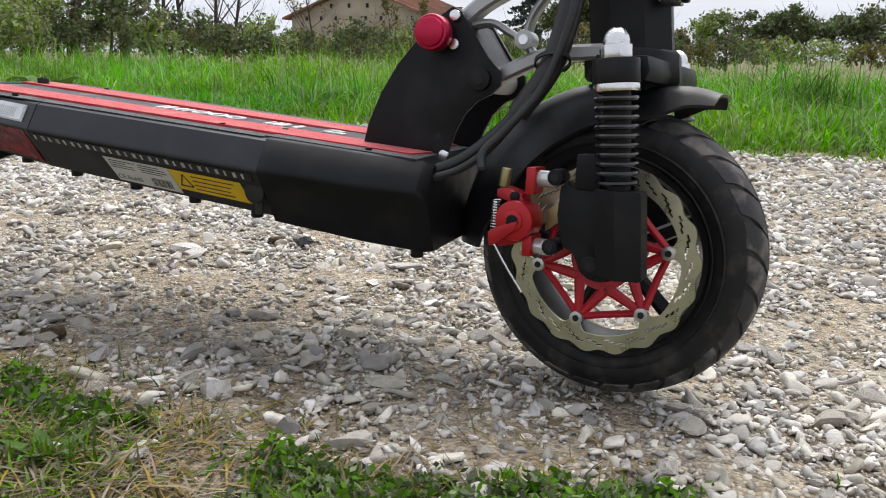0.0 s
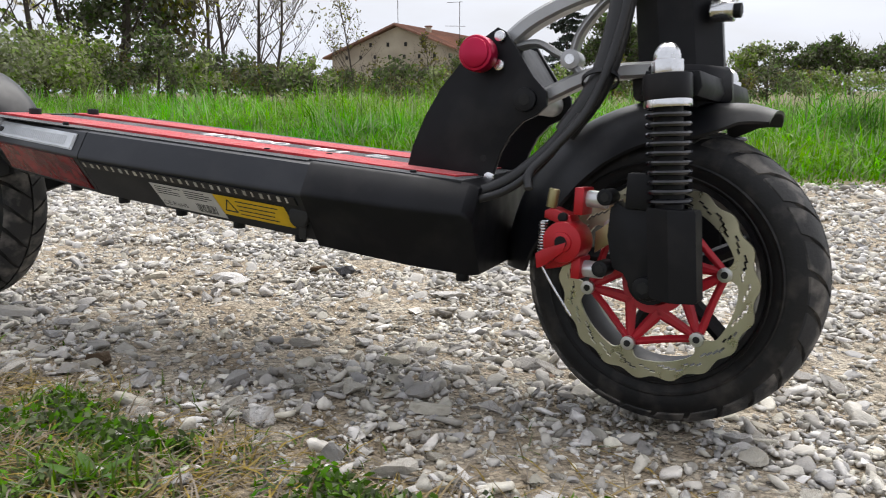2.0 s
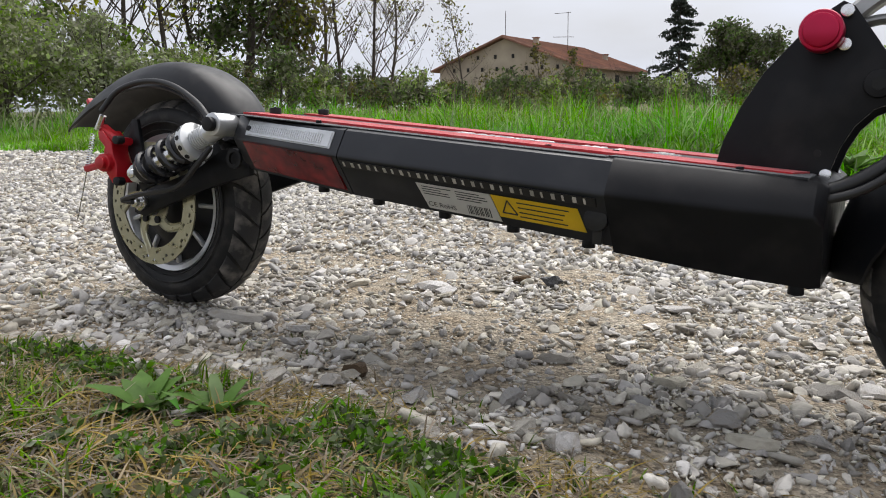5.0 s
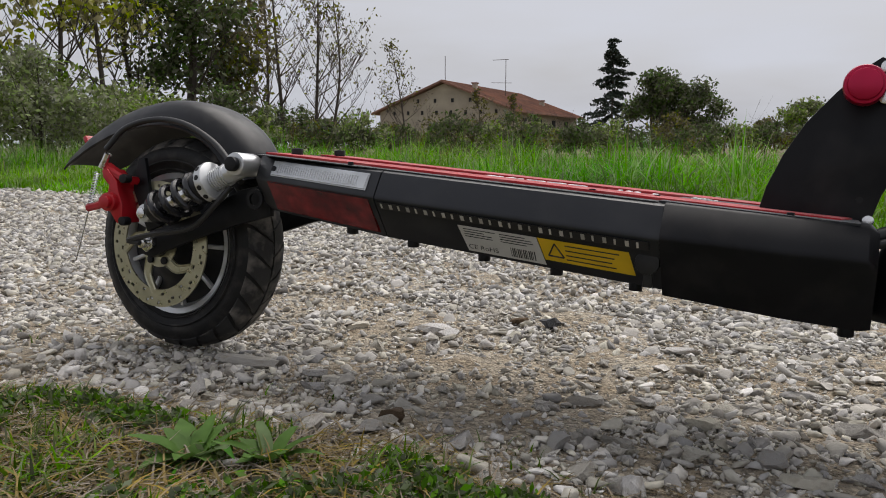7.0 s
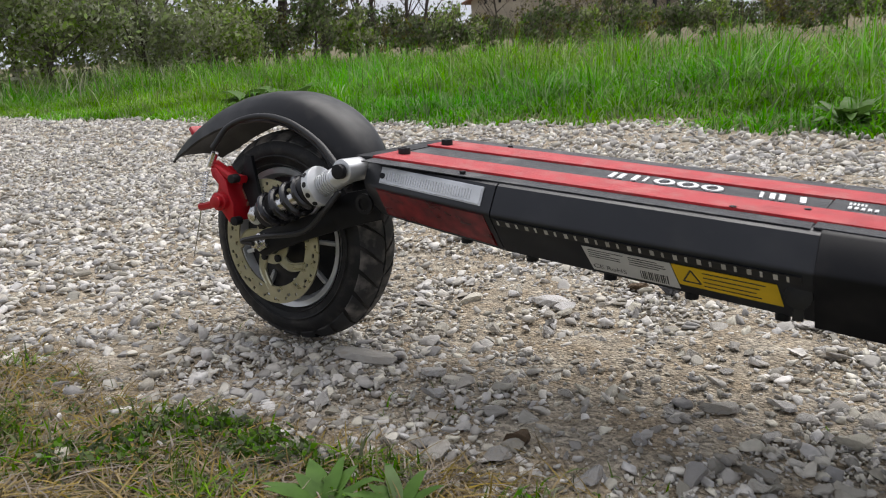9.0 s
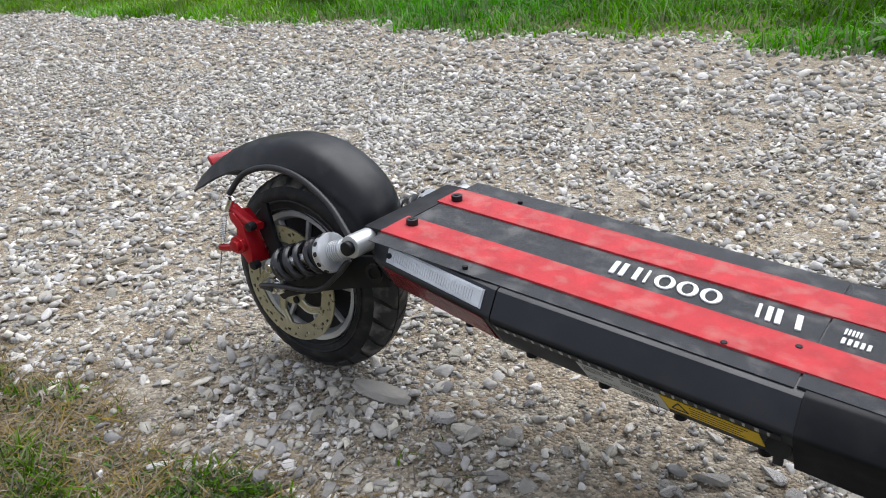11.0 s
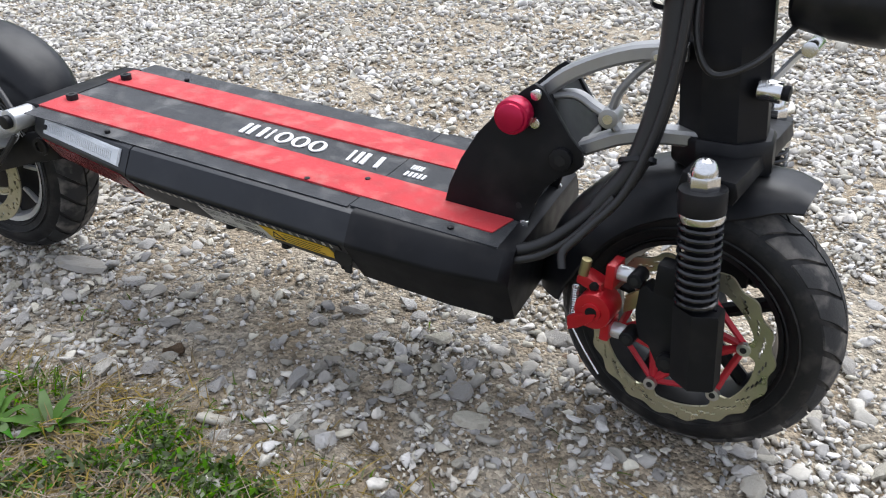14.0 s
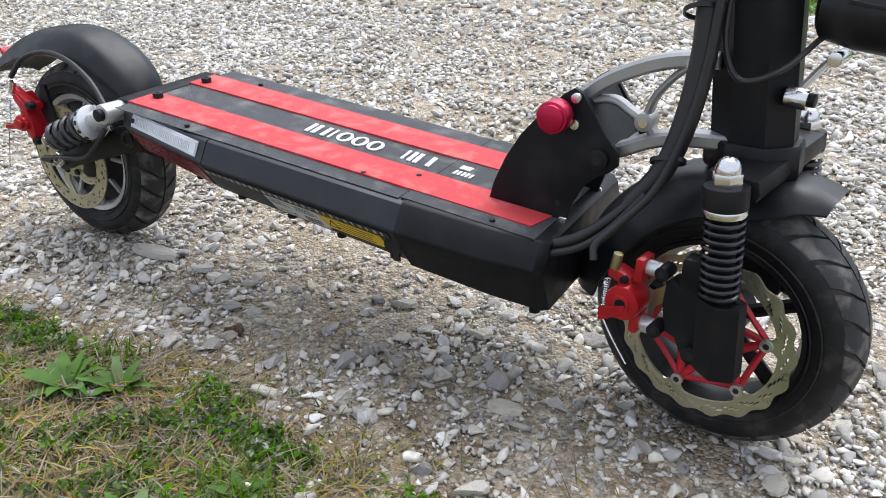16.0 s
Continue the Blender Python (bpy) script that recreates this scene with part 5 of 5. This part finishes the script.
g2 = blades("dry_grass", P_[~green], np.clip(r.normal(0.021, 0.007, (~green).sum()), 0.006, 0.038), r.uniform(0.0011, 0.0026, (~green).sum()), 1.3, M_GRASS_DRY, r, None, lie=0.4)
tagged(g2, "dry straw-coloured grass on the near verge", "grass", kind="stuff")
# straw strewn over the track's edge, and sparse shoots between the stones
n = 2600
x = r.uniform(-1.4, 0.05, n)
y = VERGE(x) + np.abs(r.normal(0, 0.06, n)) - 0.03
P_ = np.stack([x, y], -1)
g5 = blades("strewn_straw", P_, r.uniform(0.006, 0.020, n), r.uniform(0.0009, 0.0020, n), 2.0, M_GRASS_DRY, r, None, lie=0.8)
tagged(g5, "dry straw strewn over the edge of the gravel", "straw", kind="stuff")
n = 900
x = r.uniform(-1.3, 0.2, n)
y = VERGE(x) + np.abs(r.normal(0.05, 0.08, n))
t_ = np.array([noise.noise(Vector((a * 6, b_ * 6, 9))) for a, b_ in zip(x, y)])
P_ = np.stack([x, y], -1)[t_ > 0.12]
g6 = blades("sparse_grass", P_, r.uniform(0.008, 0.022, len(P_)), r.uniform(0.001, 0.0022, len(P_)), 0.8, M_VERGE, r, None)
tagged(g6, "sparse green shoots between the stones", "grass", kind="stuff")
# clover-like low leaves
n = 3000
x = r.uniform(-1.5, 0.05, n)
y = VERGE(x) + 0.0 - np.abs(r.normal(0, 0.12, n))
t_ = np.array([noise.noise(Vector((a * 8, b_ * 8, 4))) for a, b_ in zip(x, y)])
k_ = t_ > 0.02
P_ = np.stack([x[k_], y[k_]], -1)
g3 = blades("verge_herbs", P_, r.uniform(0.008, 0.018, len(P_)), r.uniform(0.003, 0.006, len(P_)), 1.1, M_WEED, r, None)
tagged(g3, "low leafy weeds among the verge grass", "weeds", kind="stuff")

# far bank: low at the edge of the track, tall behind
def bank(n, x0, x1, d0, d1, h0, h1, w0, w1, bend, seed):
    q = np.random.default_rng(seed)
    x = q.uniform(x0, x1, n)
    d = q.uniform(d0, d1, n)
    y = BANK(x) + d
    lump = np.array([noise.noise(Vector((a * 1.6, c * 1.6, 2))) + 0.5 * noise.noise(Vector((a * 5, c * 5, 6))) for a, c in zip(x, y)])
    h = (h0 + (h1 - h0) * (d - d0) / (d1 - d0)) * np.clip(1 + 1.15 * lump, 0.3, 2.1) * q.uniform(0.6, 1.25, n)
    return np.stack([x, y], -1), h, q.uniform(w0, w1, n), bend, q


for args, lab in (((30000, -8, 5.5, -0.05, 0.9, 0.04, 0.15, 0.005, 0.010, 0.9, 21), "low green grass along the far edge of the track"),
                  ((40000, -9, 7, 0.6, 3.2, 0.15, 0.33, 0.005, 0.012, 1.0, 22), "tall lush green grass on the far bank"),
                  ((16000, -16, 12, 3.0, 9.0, 0.26, 0.36, 0.008, 0.016, 0.8, 23), "tall lush green grass on the far bank")):
    P_, h_, w_, bend_, q_ = bank(*args)
    tagged(blades("bank_grass", P_, h_, w_, bend_, M_GRASS, q_, None, seg=4), lab, "grass", kind="stuff")
P_, h_, w_, bend_, q_ = bank(2500, -12, 9, 0.8, 7.0, 0.25, 0.50, 0.002, 0.005, 0.5, 24)
tagged(blades("bank_dry_grass", P_, h_, w_, bend_, M_GRASS_DRY, q_, None, seg=4), "pale dry grass stalks on the bank", "grass", kind="stuff")


def rosette(x, y, n, length, wide, label, seed):
    """A broad-leaved weed: a rosette of arching leaves."""
    q = random.Random(seed)
    root = new("broadleaf_weed")
    root.location = (x, y, float(height(x, y)) - 0.006)
    tagged(root, label, "weed", "broad-leaved weeds")
    for i in range(n):
        a, L, W = 2 * math.pi * i / n + q.uniform(-0.3, 0.3), length * q.uniform(0.7, 1.15), wide * q.uniform(0.8, 1.2)
        rise = q.uniform(0.75, 1.25) if n < 15 else q.uniform(0.55, 1.3)
        b = bmesh.new()
        rows = []
        for k in range(7):
            t = k / 6
            w = W * math.sin(math.pi * (0.08 + 0.92 * t) ** 0.8) * 0.5 + 0.0006
            px, pz = L * t, L * (rise * t - 0.55 * t * t * q.uniform(0.8, 1.1))
            rows.append([b.verts.new((px, -w, pz + w * 0.3)), b.verts.new((px, 0, pz)), b.verts.new((px, w, pz + w * 0.3))])
        for u, v in zip(rows, rows[1:]):
            b.faces.new((u[0], u[1], v[1], v[0]))
            b.faces.new((u[1], u[2], v[2], v[1]))
        b.transform(Matrix.Rotation(a, 4, "Z"))
        part("leaf", b, M_WEED, root)


for x, y, n, L, W, lab, sd in ((-0.615, -0.285, 11, 0.046, 0.014, "green broad-leaved weed in the verge grass", 1), (-0.560, -0.262, 9, 0.038, 0.012, "green broad-leaved weed in the verge grass", 2),
                               (-0.34, -0.33, 8, 0.026, 0.008, "small green weed in the verge grass", 3), (-0.40, -0.40, 7, 0.036, 0.012, "green broad-leaved weed in the verge grass", 4),
                               (-3.5, 3.2, 26, 0.20, 0.12, "large-leaved weed on the far bank", 5), (-4.0, 3.4, 26, 0.21, 0.12, "large-leaved weed on the far bank", 6),
                               (-0.33, 2.33, 26, 0.15, 0.055, "leafy weed at the track's edge", 7), (-0.08, 2.42, 22, 0.15, 0.055, "leafy weed at the track's edge", 8)):
    rosette(x, y, n, L, W, lab, sd)


# ---- trees, bushes and house beyond the bank ----
def at(az, dist):
    """Ground place by bearing from the track."""
    return -0.2 + dist * math.sin(radians(az)), -0.7 + dist * math.cos(radians(az))


def leaf_cloud(centres, radii, n, size, q, squash=1.0, shell=0.5):
    """Leaf quads round many clump centres."""
    k = q.integers(0, len(centres), n)
    d = q.normal(size=(n, 3))
    d /= np.linalg.norm(d, axis=1)[:, None]
    c = centres[k] + d * (radii[k] * q.uniform(shell, 1.05, n))[:, None] * np.array([1, 1, squash])
    u = q.normal(size=(n, 3))
    u /= np.linalg.norm(u, axis=1)[:, None]
    w = np.cross(u, q.normal(size=(n, 3)))
    w /= np.linalg.norm(w, axis=1)[:, None]
    s = size * q.uniform(0.5, 1.3, n)[:, None]
    V_ = np.stack([c - u * s, c - w * s * 0.5, c + u * s, c + w * s * 0.5], 1).reshape(-1, 3)
    return V_, np.arange(len(V_)), np.full(n, 4)


# small-leaved creeping herbs in mats on the near verge
q = np.random.default_rng(77)
x = q.uniform(-1.25, 0.10, 2600)
y = VERGE(x) + 0.015 - np.abs(q.normal(0, 0.11, len(x)))
t_ = np.array([noise.noise(Vector((a * 5.5, c * 7, 14))) + 0.4 * noise.noise(Vector((a * 17, c * 17, 15))) for a, c in zip(x, y)])
near_right = np.clip((x + 0.75) / 0.4, 0, 1)
k_ = (t_ > 0.34 - 0.50 * near_right) & (np.hypot(x, y + 0.7) > 0.15)
cs = np.stack([x, y, height(x, y) + q.uniform(-0.003, 0.006, len(x))], -1)[k_]
V_, L_, S_ = leaf_cloud(cs, q.uniform(0.008, 0.017, len(cs)), len(cs) * 17, 0.0042, q, 0.75, 0.1)
tagged(big_mesh("verge_mat", V_, L_, S_, M_MAT), "low mats of small-leaved green herbs", "herbs", kind="stuff")


def limbs(q, height_, r0, lean=0.0, branches=9, twig=3, start=0.25, spread=0.35):
    """A tapered trunk with limbs and twigs; returns the mesh and the twig ends."""
    b, ends = None, []
    top = Vector((q.normal(0, 0.05) * height_ + lean, q.normal(0, 0.05) * height_, height_))
    mid = top * 0.5 + Vector((q.normal(0, 0.03), q.normal(0, 0.03), 0)) * height_
    spine = smooth_line([(0, 0, -0.1), mid, top], 8)
    b = tube(spine, r0, 7, b, steps=1, taper=0.15)
    for i in range(branches):
        t = start + (0.95 - start) * i / max(1, branches - 1)
        p0 = spine[min(len(spine) - 1, int(t * (len(spine) - 1)))]
        a = q.uniform(0, 2 * math.pi)
        L = height_ * spread * (1.15 - t) * q.uniform(0.7, 1.3)
        e = p0 + Vector((math.cos(a) * L, math.sin(a) * L, L * q.uniform(0.7, 1.6)))
        b = tube([p0, (p0 + e) / 2 + Vector((0, 0, -0.05 * L)), e], r0 * 0.42 * (1.1 - t), 5, b, steps=3, taper=0.2)
        ends.append(e)
        for _ in range(twig):
            u = q.uniform(0.35, 1.0)
            p1 = p0 + (e - p0) * u
            a2 = q.uniform(0, 2 * math.pi)
            L2 = L * q.uniform(0.25, 0.5)
            e2 = p1 + Vector((math.cos(a2) * L2 * 0.7, math.sin(a2) * L2 * 0.7, L2))
            b = tube([p1, e2], r0 * 0.14, 4, b, steps=1, taper=0.25)
            ends.append(e2)
    return b, ends


def tree(az, dist, tall, wide, leaves, size, material, label, name="tree", seed=0, trunk=0.0, base=0.1, category="tree", clumps=26):
    """A leafy tree or bush: trunk, limbs and a crown of clumps with gaps."""
    q = np.random.default_rng(seed)
    x, y = at(az, dist)
    root = new(name)
    root.location = (x, y, float(height(x, y)))
    tagged(root, label, category)
    b, ends = limbs(q, tall * 0.8, trunk or tall * 0.025, branches=8, twig=2, spread=wide / tall * 0.5)
    part("trunk", b, M_BARK, root)
    c = q.normal(size=(clumps, 3))
    c /= np.linalg.norm(c, axis=1)[:, None]
    c *= (q.random((clumps, 1)) ** 0.45)
    c = c * np.array([wide / 2, wide / 2, tall * (1 - base) / 2]) * 0.82 + np.array([0, 0, tall * (1 + base) / 2])
    rad = q.uniform(0.10, 0.24, clumps) * (wide + tall) / 2
    V_, L_, S_ = leaf_cloud(c, rad, leaves, size, q, 0.8, 0.2)
    V_[:, 2] = np.maximum(V_[:, 2], 0.02)
    big_mesh("crown", V_, L_, S_, material, root)
    return root


def bare_tree(az, dist, tall, label, seed, lean=0.0, leaves=500, branches=22, size=0.05, material=None):
    q = np.random.default_rng(seed)
    x, y = at(az, dist)
    root = new("bare_tree")
    root.location = (x, y, float(height(x, y)))
    tagged(root, label, "tree")
    b, ends = limbs(q, tall, tall * 0.011, lean, branches, 8, 0.2, 0.26)
    part("trunk", b, M_BARK, root)
    c = np.array([e[:] for e in ends])
    V_, L_, S_ = leaf_cloud(c, np.full(len(c), tall * 0.05), leaves, size, q)
    big_mesh("crown", V_, L_, S_, material or M_SHRUB, root)


def reed_clump(az, dist, tall, wide, n, label, seed):
    q = np.random.default_rng(seed)
    x, y = at(az, dist)
    pts = np.stack([x + q.normal(0, wide / 2.4, n), y + q.normal(0, wide / 4, n)], -1)
    ob = blades("reeds", pts, q.uniform(0.35, 1.1, n) * tall, q.uniform(0.006, 0.016, n), 0.7, M_REED, q, None, seg=5)
    tagged(ob, label, "reeds", kind="stuff")


# left: reeds and bushes close by
for az, dist, tall, wide, n, sd in ((-60, 10, 0.55, 3.2, 700, 31), (-52, 10.5, 0.5, 2.6, 600, 32)):
    reed_clump(az, dist, tall, wide, n, "tall grey-green reeds behind the bank", sd)
tree(-57, 13, 2.3, 4.2, 3600, 0.075, M_REED, "grey-green leafy willow bush", "bush", 41, category="bush")
tree(-50, 14, 2.1, 3.4, 3200, 0.075, M_LEAF_FAR, "green leafy roadside bush", "bush", 42, category="bush")
tree(-40.2, 17, 5.2, 3.0, 5200, 0.075, M_LEAF_DARK, "dense dark green bushy tree", "tree", 44, clumps=44)
tree(-37.0, 18, 4.6, 2.2, 3000, 0.075, M_SHRUB, "brownish half-bare bushy tree", "tree", 45, clumps=40)
tree(-66, 14, 4.6, 4.4, 4200, 0.10, M_LEAF_FAR, "green leafy roadside bush", "bush", 46, category="bush")
tree(-74, 13, 4.4, 4.4, 3000, 0.10, M_LEAF_FAR, "green leafy roadside bush", "bush", 47, category="bush")
for az, dist, tall, sd, lean in ((-34.6, 21, 5.4, 51, 0.2), (-33.2, 21, 5.6, 52, -0.2), (-31.2, 20, 4.9, 53, 0.3), (-30.2, 20, 4.3, 54, 0.4), (-24.3, 24, 3.4, 55, -0.5), (-19.4, 24, 2.0, 56, 0.1), (-17.0, 26, 2.0, 57, 0.1)):
    bare_tree(az, dist, tall, "slender half-bare autumn tree", sd, lean)
for az, dist, tall, sd, lean, leaves in ((-55.5, 15, 5.6, 141, 0.3, 1800), (-51.5, 15.5, 5.4, 142, -0.2, 1800), (-48.2, 15, 5.2, 143, 0.2, 1800), (-45.0, 16, 5.6, 144, -0.3, 1600), (-42.6, 17, 5.4, 145, 0.2, 800)):
    bare_tree(az, dist, tall, "slender tree with thin yellow-green autumn leaves", sd, lean, leaves, 20, 0.085, M_LEAF_AUTUMN)
for az, dist, tall, wide, mt, sd in ((-68, 9.5, 1.9, 2.8, M_LEAF_FAR, 35), (-61, 10, 2.0, 2.8, M_REED, 36), (-55, 10.5, 1.9, 2.6, M_LEAF_FAR, 37), (-49.5, 11, 1.7, 2.4, M_REED, 38), (-44.5, 12.5, 1.5, 2.2, M_LEAF_FAR, 39)):
    tree(az, dist, tall * 0.9, wide, 6500, 0.036, mt, "pale green leafy bush behind the bank", "bush", sd, category="bush", base=0.02)
# low shrubs in front of the house and along the field
sd = 60
for az, dist, tall, wide, mt in ((-34, 24, 1.5, 2.6, M_LEAF_FAR), (-31, 25, 1.3, 2.6, M_LEAF_DARK), (-28.5, 26, 1.7, 2.6, M_LEAF_FAR), (-26, 27, 1.1, 2.4, M_SHRUB), (-23.5, 27, 1.0, 2.4, M_LEAF_FAR), (-21, 26, 1.0, 2.2, M_LEAF_FAR),
                                 (-18.5, 26, 1.15, 2.4, M_SHRUB), (-16, 27, 1.25, 2.6, M_LEAF_FAR), (-13.5, 28, 1.0, 2.6, M_LEAF_FAR), (-11, 30, 1.0, 2.6, M_LEAF_DARK), (-37, 22, 1.4, 2.8, M_LEAF_FAR), (-41, 20, 1.4, 3.0, M_LEAF_FAR),
                                 (-8, 32, 0.95, 3.0, M_LEAF_DARK), (-4.5, 33, 0.8, 3.0, M_SHRUB), (-1, 34, 0.9, 3.0, M_SHRUB), (2.5, 34, 1.0, 3.2, M_SHRUB), (6, 34, 1.1, 3.2, M_SHRUB), (9.5, 34, 1.1, 3.2, M_LEAF_FAR), (13, 33, 1.1, 3.2, M_SHRUB), (17, 32, 1.3, 3.2, M_LEAF_FAR), (21, 32, 1.5, 3.2, M_LEAF_FAR)):
    sd += 1
    tree(az, dist, tall, wide, 1500, 0.075, mt, "low shrub at the edge of the field", "shrub", sd, category="shrub", clumps=18)
for i in range(26):
    az = -47 + 2.15 * i + (i % 3) * 0.4
    dist = 13.5 + 0.28 * i + (i % 4) * 0.8
    tall = 0.85 + 0.30 * math.sin(i * 1.9) ** 2 + (0.35 if az < -33 else 0.0)
    tree(az, dist, tall, 1.7, 1500, 0.05, (M_LEAF_DARK, M_LEAF_FAR, M_LEAF_DARK, M_SHRUB)[i % 4], "low scrubby bush at the back of the bank", "bush", 200 + i, category="bush", clumps=16, base=0.0)
tree(-6.6, 70, 7.5, 6.4, 9000, 0.17, M_LEAF_DARK, "rounded dark green tree near the house", "tree", 91)
tree(-4.0, 70, 6.9, 5.6, 7500, 0.17, M_LEAF_DARK, "rounded dark green tree near the house", "tree", 92)
for az, dist, tall, wide, sd_, mt in ((0.4, 85, 3.4, 4, 93, M_SHRUB), (3.0, 85, 5.0, 6, 94, M_LEAF_FAR), (6.0, 80, 5.4, 7, 95, M_LEAF_DARK), (9.0, 80, 6.2, 7.5, 96, M_LEAF_DARK), (12.3, 80, 5.8, 7.5, 97, M_LEAF_DARK), (15.8, 80, 6.0, 7.5, 98, M_LEAF_DARK), (20, 80, 6.5, 8, 99, M_LEAF_DARK)):
    tree(az, dist, tall, wide, 4200, 0.2, mt, "distant leafy tree across the field", "tree", sd_)


def fir(az, dist, tall, wide, seed):
    q = np.random.default_rng(seed)
    x, y = at(az, dist)
    root = new("fir_tree")
    root.location = (x, y, 0)
    tagged(root, "tall dark fir tree beside the house", "tree")
    part("trunk", tube([(0, 0, 0), (0, 0, tall)], tall * 0.014, 7, steps=1, taper=0.1), M_BARK, root)
    cs = []
    for i in range(21):
        z = tall * (0.06 + 0.93 * i / 21)
        L = wide / 2 * (1 - z / tall) ** 0.8 + 0.15
        for k in range(7):
            a = q.uniform(0, 2 * math.pi)
            m_ = q.uniform(0.4, 1.35)
            z = tall * (0.06 + 0.93 * (i + q.uniform(-0.7, 0.7)) / 21)
            for u in (0.3, 0.5, 0.7, 0.85, 1.0):
                cs.append((math.cos(a) * L * m_ * u, math.sin(a) * L * m_ * u, z - 0.38 * L * u + 0.16 * L * u * u))
    cs = np.array(cs)
    V_, L_, S_ = leaf_cloud(cs, np.full(len(cs), 0.34), 11000, 0.18, q, 0.6, 0.0)
    big_mesh("crown", V_, L_, S_, M_FIR, root)


fir(-9.5, 85, 11.8, 7.4, 5)

# the house: plain rendered walls, shallow tiled roof
house = new("house")
hx, hy = at(-26.3, 76)
kx, ky = at(-16.6, 70)
ux = Vector((kx - hx, ky - hy, 0))
W_ = ux.length
ux.normalize()
uy = Vector((-ux.y, ux.x, 0))
house.matrix_world = Matrix.Translation((hx, hy, -0.3)) @ Matrix((ux, uy, Vector((0, 0, 1)))).transposed().to_4x4()
tagged(house, "old rendered farmhouse with a shallow red tile roof", "house")
D_, E_, R_ = 20.0, 3.95, 6.55
wall = prism([(0, 0), (W_, 0), (W_, E_), (W_ / 2, R_ - 0.1), (0, E_)], 0.0, D_)
part("wall", wall, M_HOUSE, house)
for s in (0, 1):
    e, o = (-0.7, E_ - 0.26) if s == 0 else (W_ + 0.7, E_ - 0.26)
    sl = prism([(W_ / 2, R_), (e, o), (e, o + 0.16), (W_ / 2, R_ + 0.18)], -0.6, D_ + 0.6)
    rf = part("roof", sl, M_ROOF, house, "weathered red clay tile roof slope", smooth=False)
    for k in range(52):
        yy = -0.6 + (D_ + 1.2) * (k + 0.5) / 52
        part("roof_tile", tube([(W_ / 2, yy, R_ + 0.17), (e, yy, o + 0.15)], 0.085, 5, steps=1), M_ROOF, rf)
for k in range(8):
    part("vent_hole", box(0.24, 0.1, 0.36, Matrix.Translation((1.6 + k * (W_ - 3.2) / 7, -0.03, E_ - 0.15)), 0.01), M_HOLE, house)
for k in range(4):
    part("vent_hole", box(0.24, 0.1, 0.36, Matrix.Translation((W_ / 2 - 2.7 + k * 1.8, -0.03, E_ + 0.95)), 0.01), M_HOLE, house)
for k in range(4):
    wn_ = part("window", box(0.1, 1.0, 1.2, Matrix.Translation((W_ + 0.03, 3 + k * 4.3, 2.7)), 0.01), M_HOLE, house)
for x, y, h in ((W_ / 2 + 1.4, 4.0, 0.7), (W_ / 2 + 4.6, 14.5, 0.7)):
    z = R_ - (x - W_ / 2) * (R_ - E_) / (W_ / 2) - 0.1
    ch = part("chimney", box(0.45, 0.45, h + 0.3, Matrix.Translation((x, y, z + h / 2)), 0.03), M_HOUSE, house)
    part("chimney_cap", box(0.6, 0.6, 0.10, Matrix.Translation((x, y, z + h + 0.12)), 0.02), M_ROOF, ch)
part("lightning_rod", tube([(W_ / 2, 0.3, R_), (W_ / 2, 0.3, R_ + 2.4)], 0.03, 6, steps=1), M_BARK, house)
an = tube([(W_ / 2 + 2.6, 9, R_ - 1.0), (W_ / 2 + 2.6, 9, R_ + 2.9)], 0.035, 6, steps=1)
an = tube([(W_ / 2 + 1.2, 9, R_ + 2.85), (W_ / 2 + 2.9, 9, R_ + 2.85)], 0.025, 5, an, steps=1)
an = tube([(W_ / 2 + 1.0, 9, R_ + 0.6), (W_ / 2 + 3.2, 9, R_ + 0.5)], 0.025, 5, an, steps=1)
part("aerial", an, M_BARK, house)
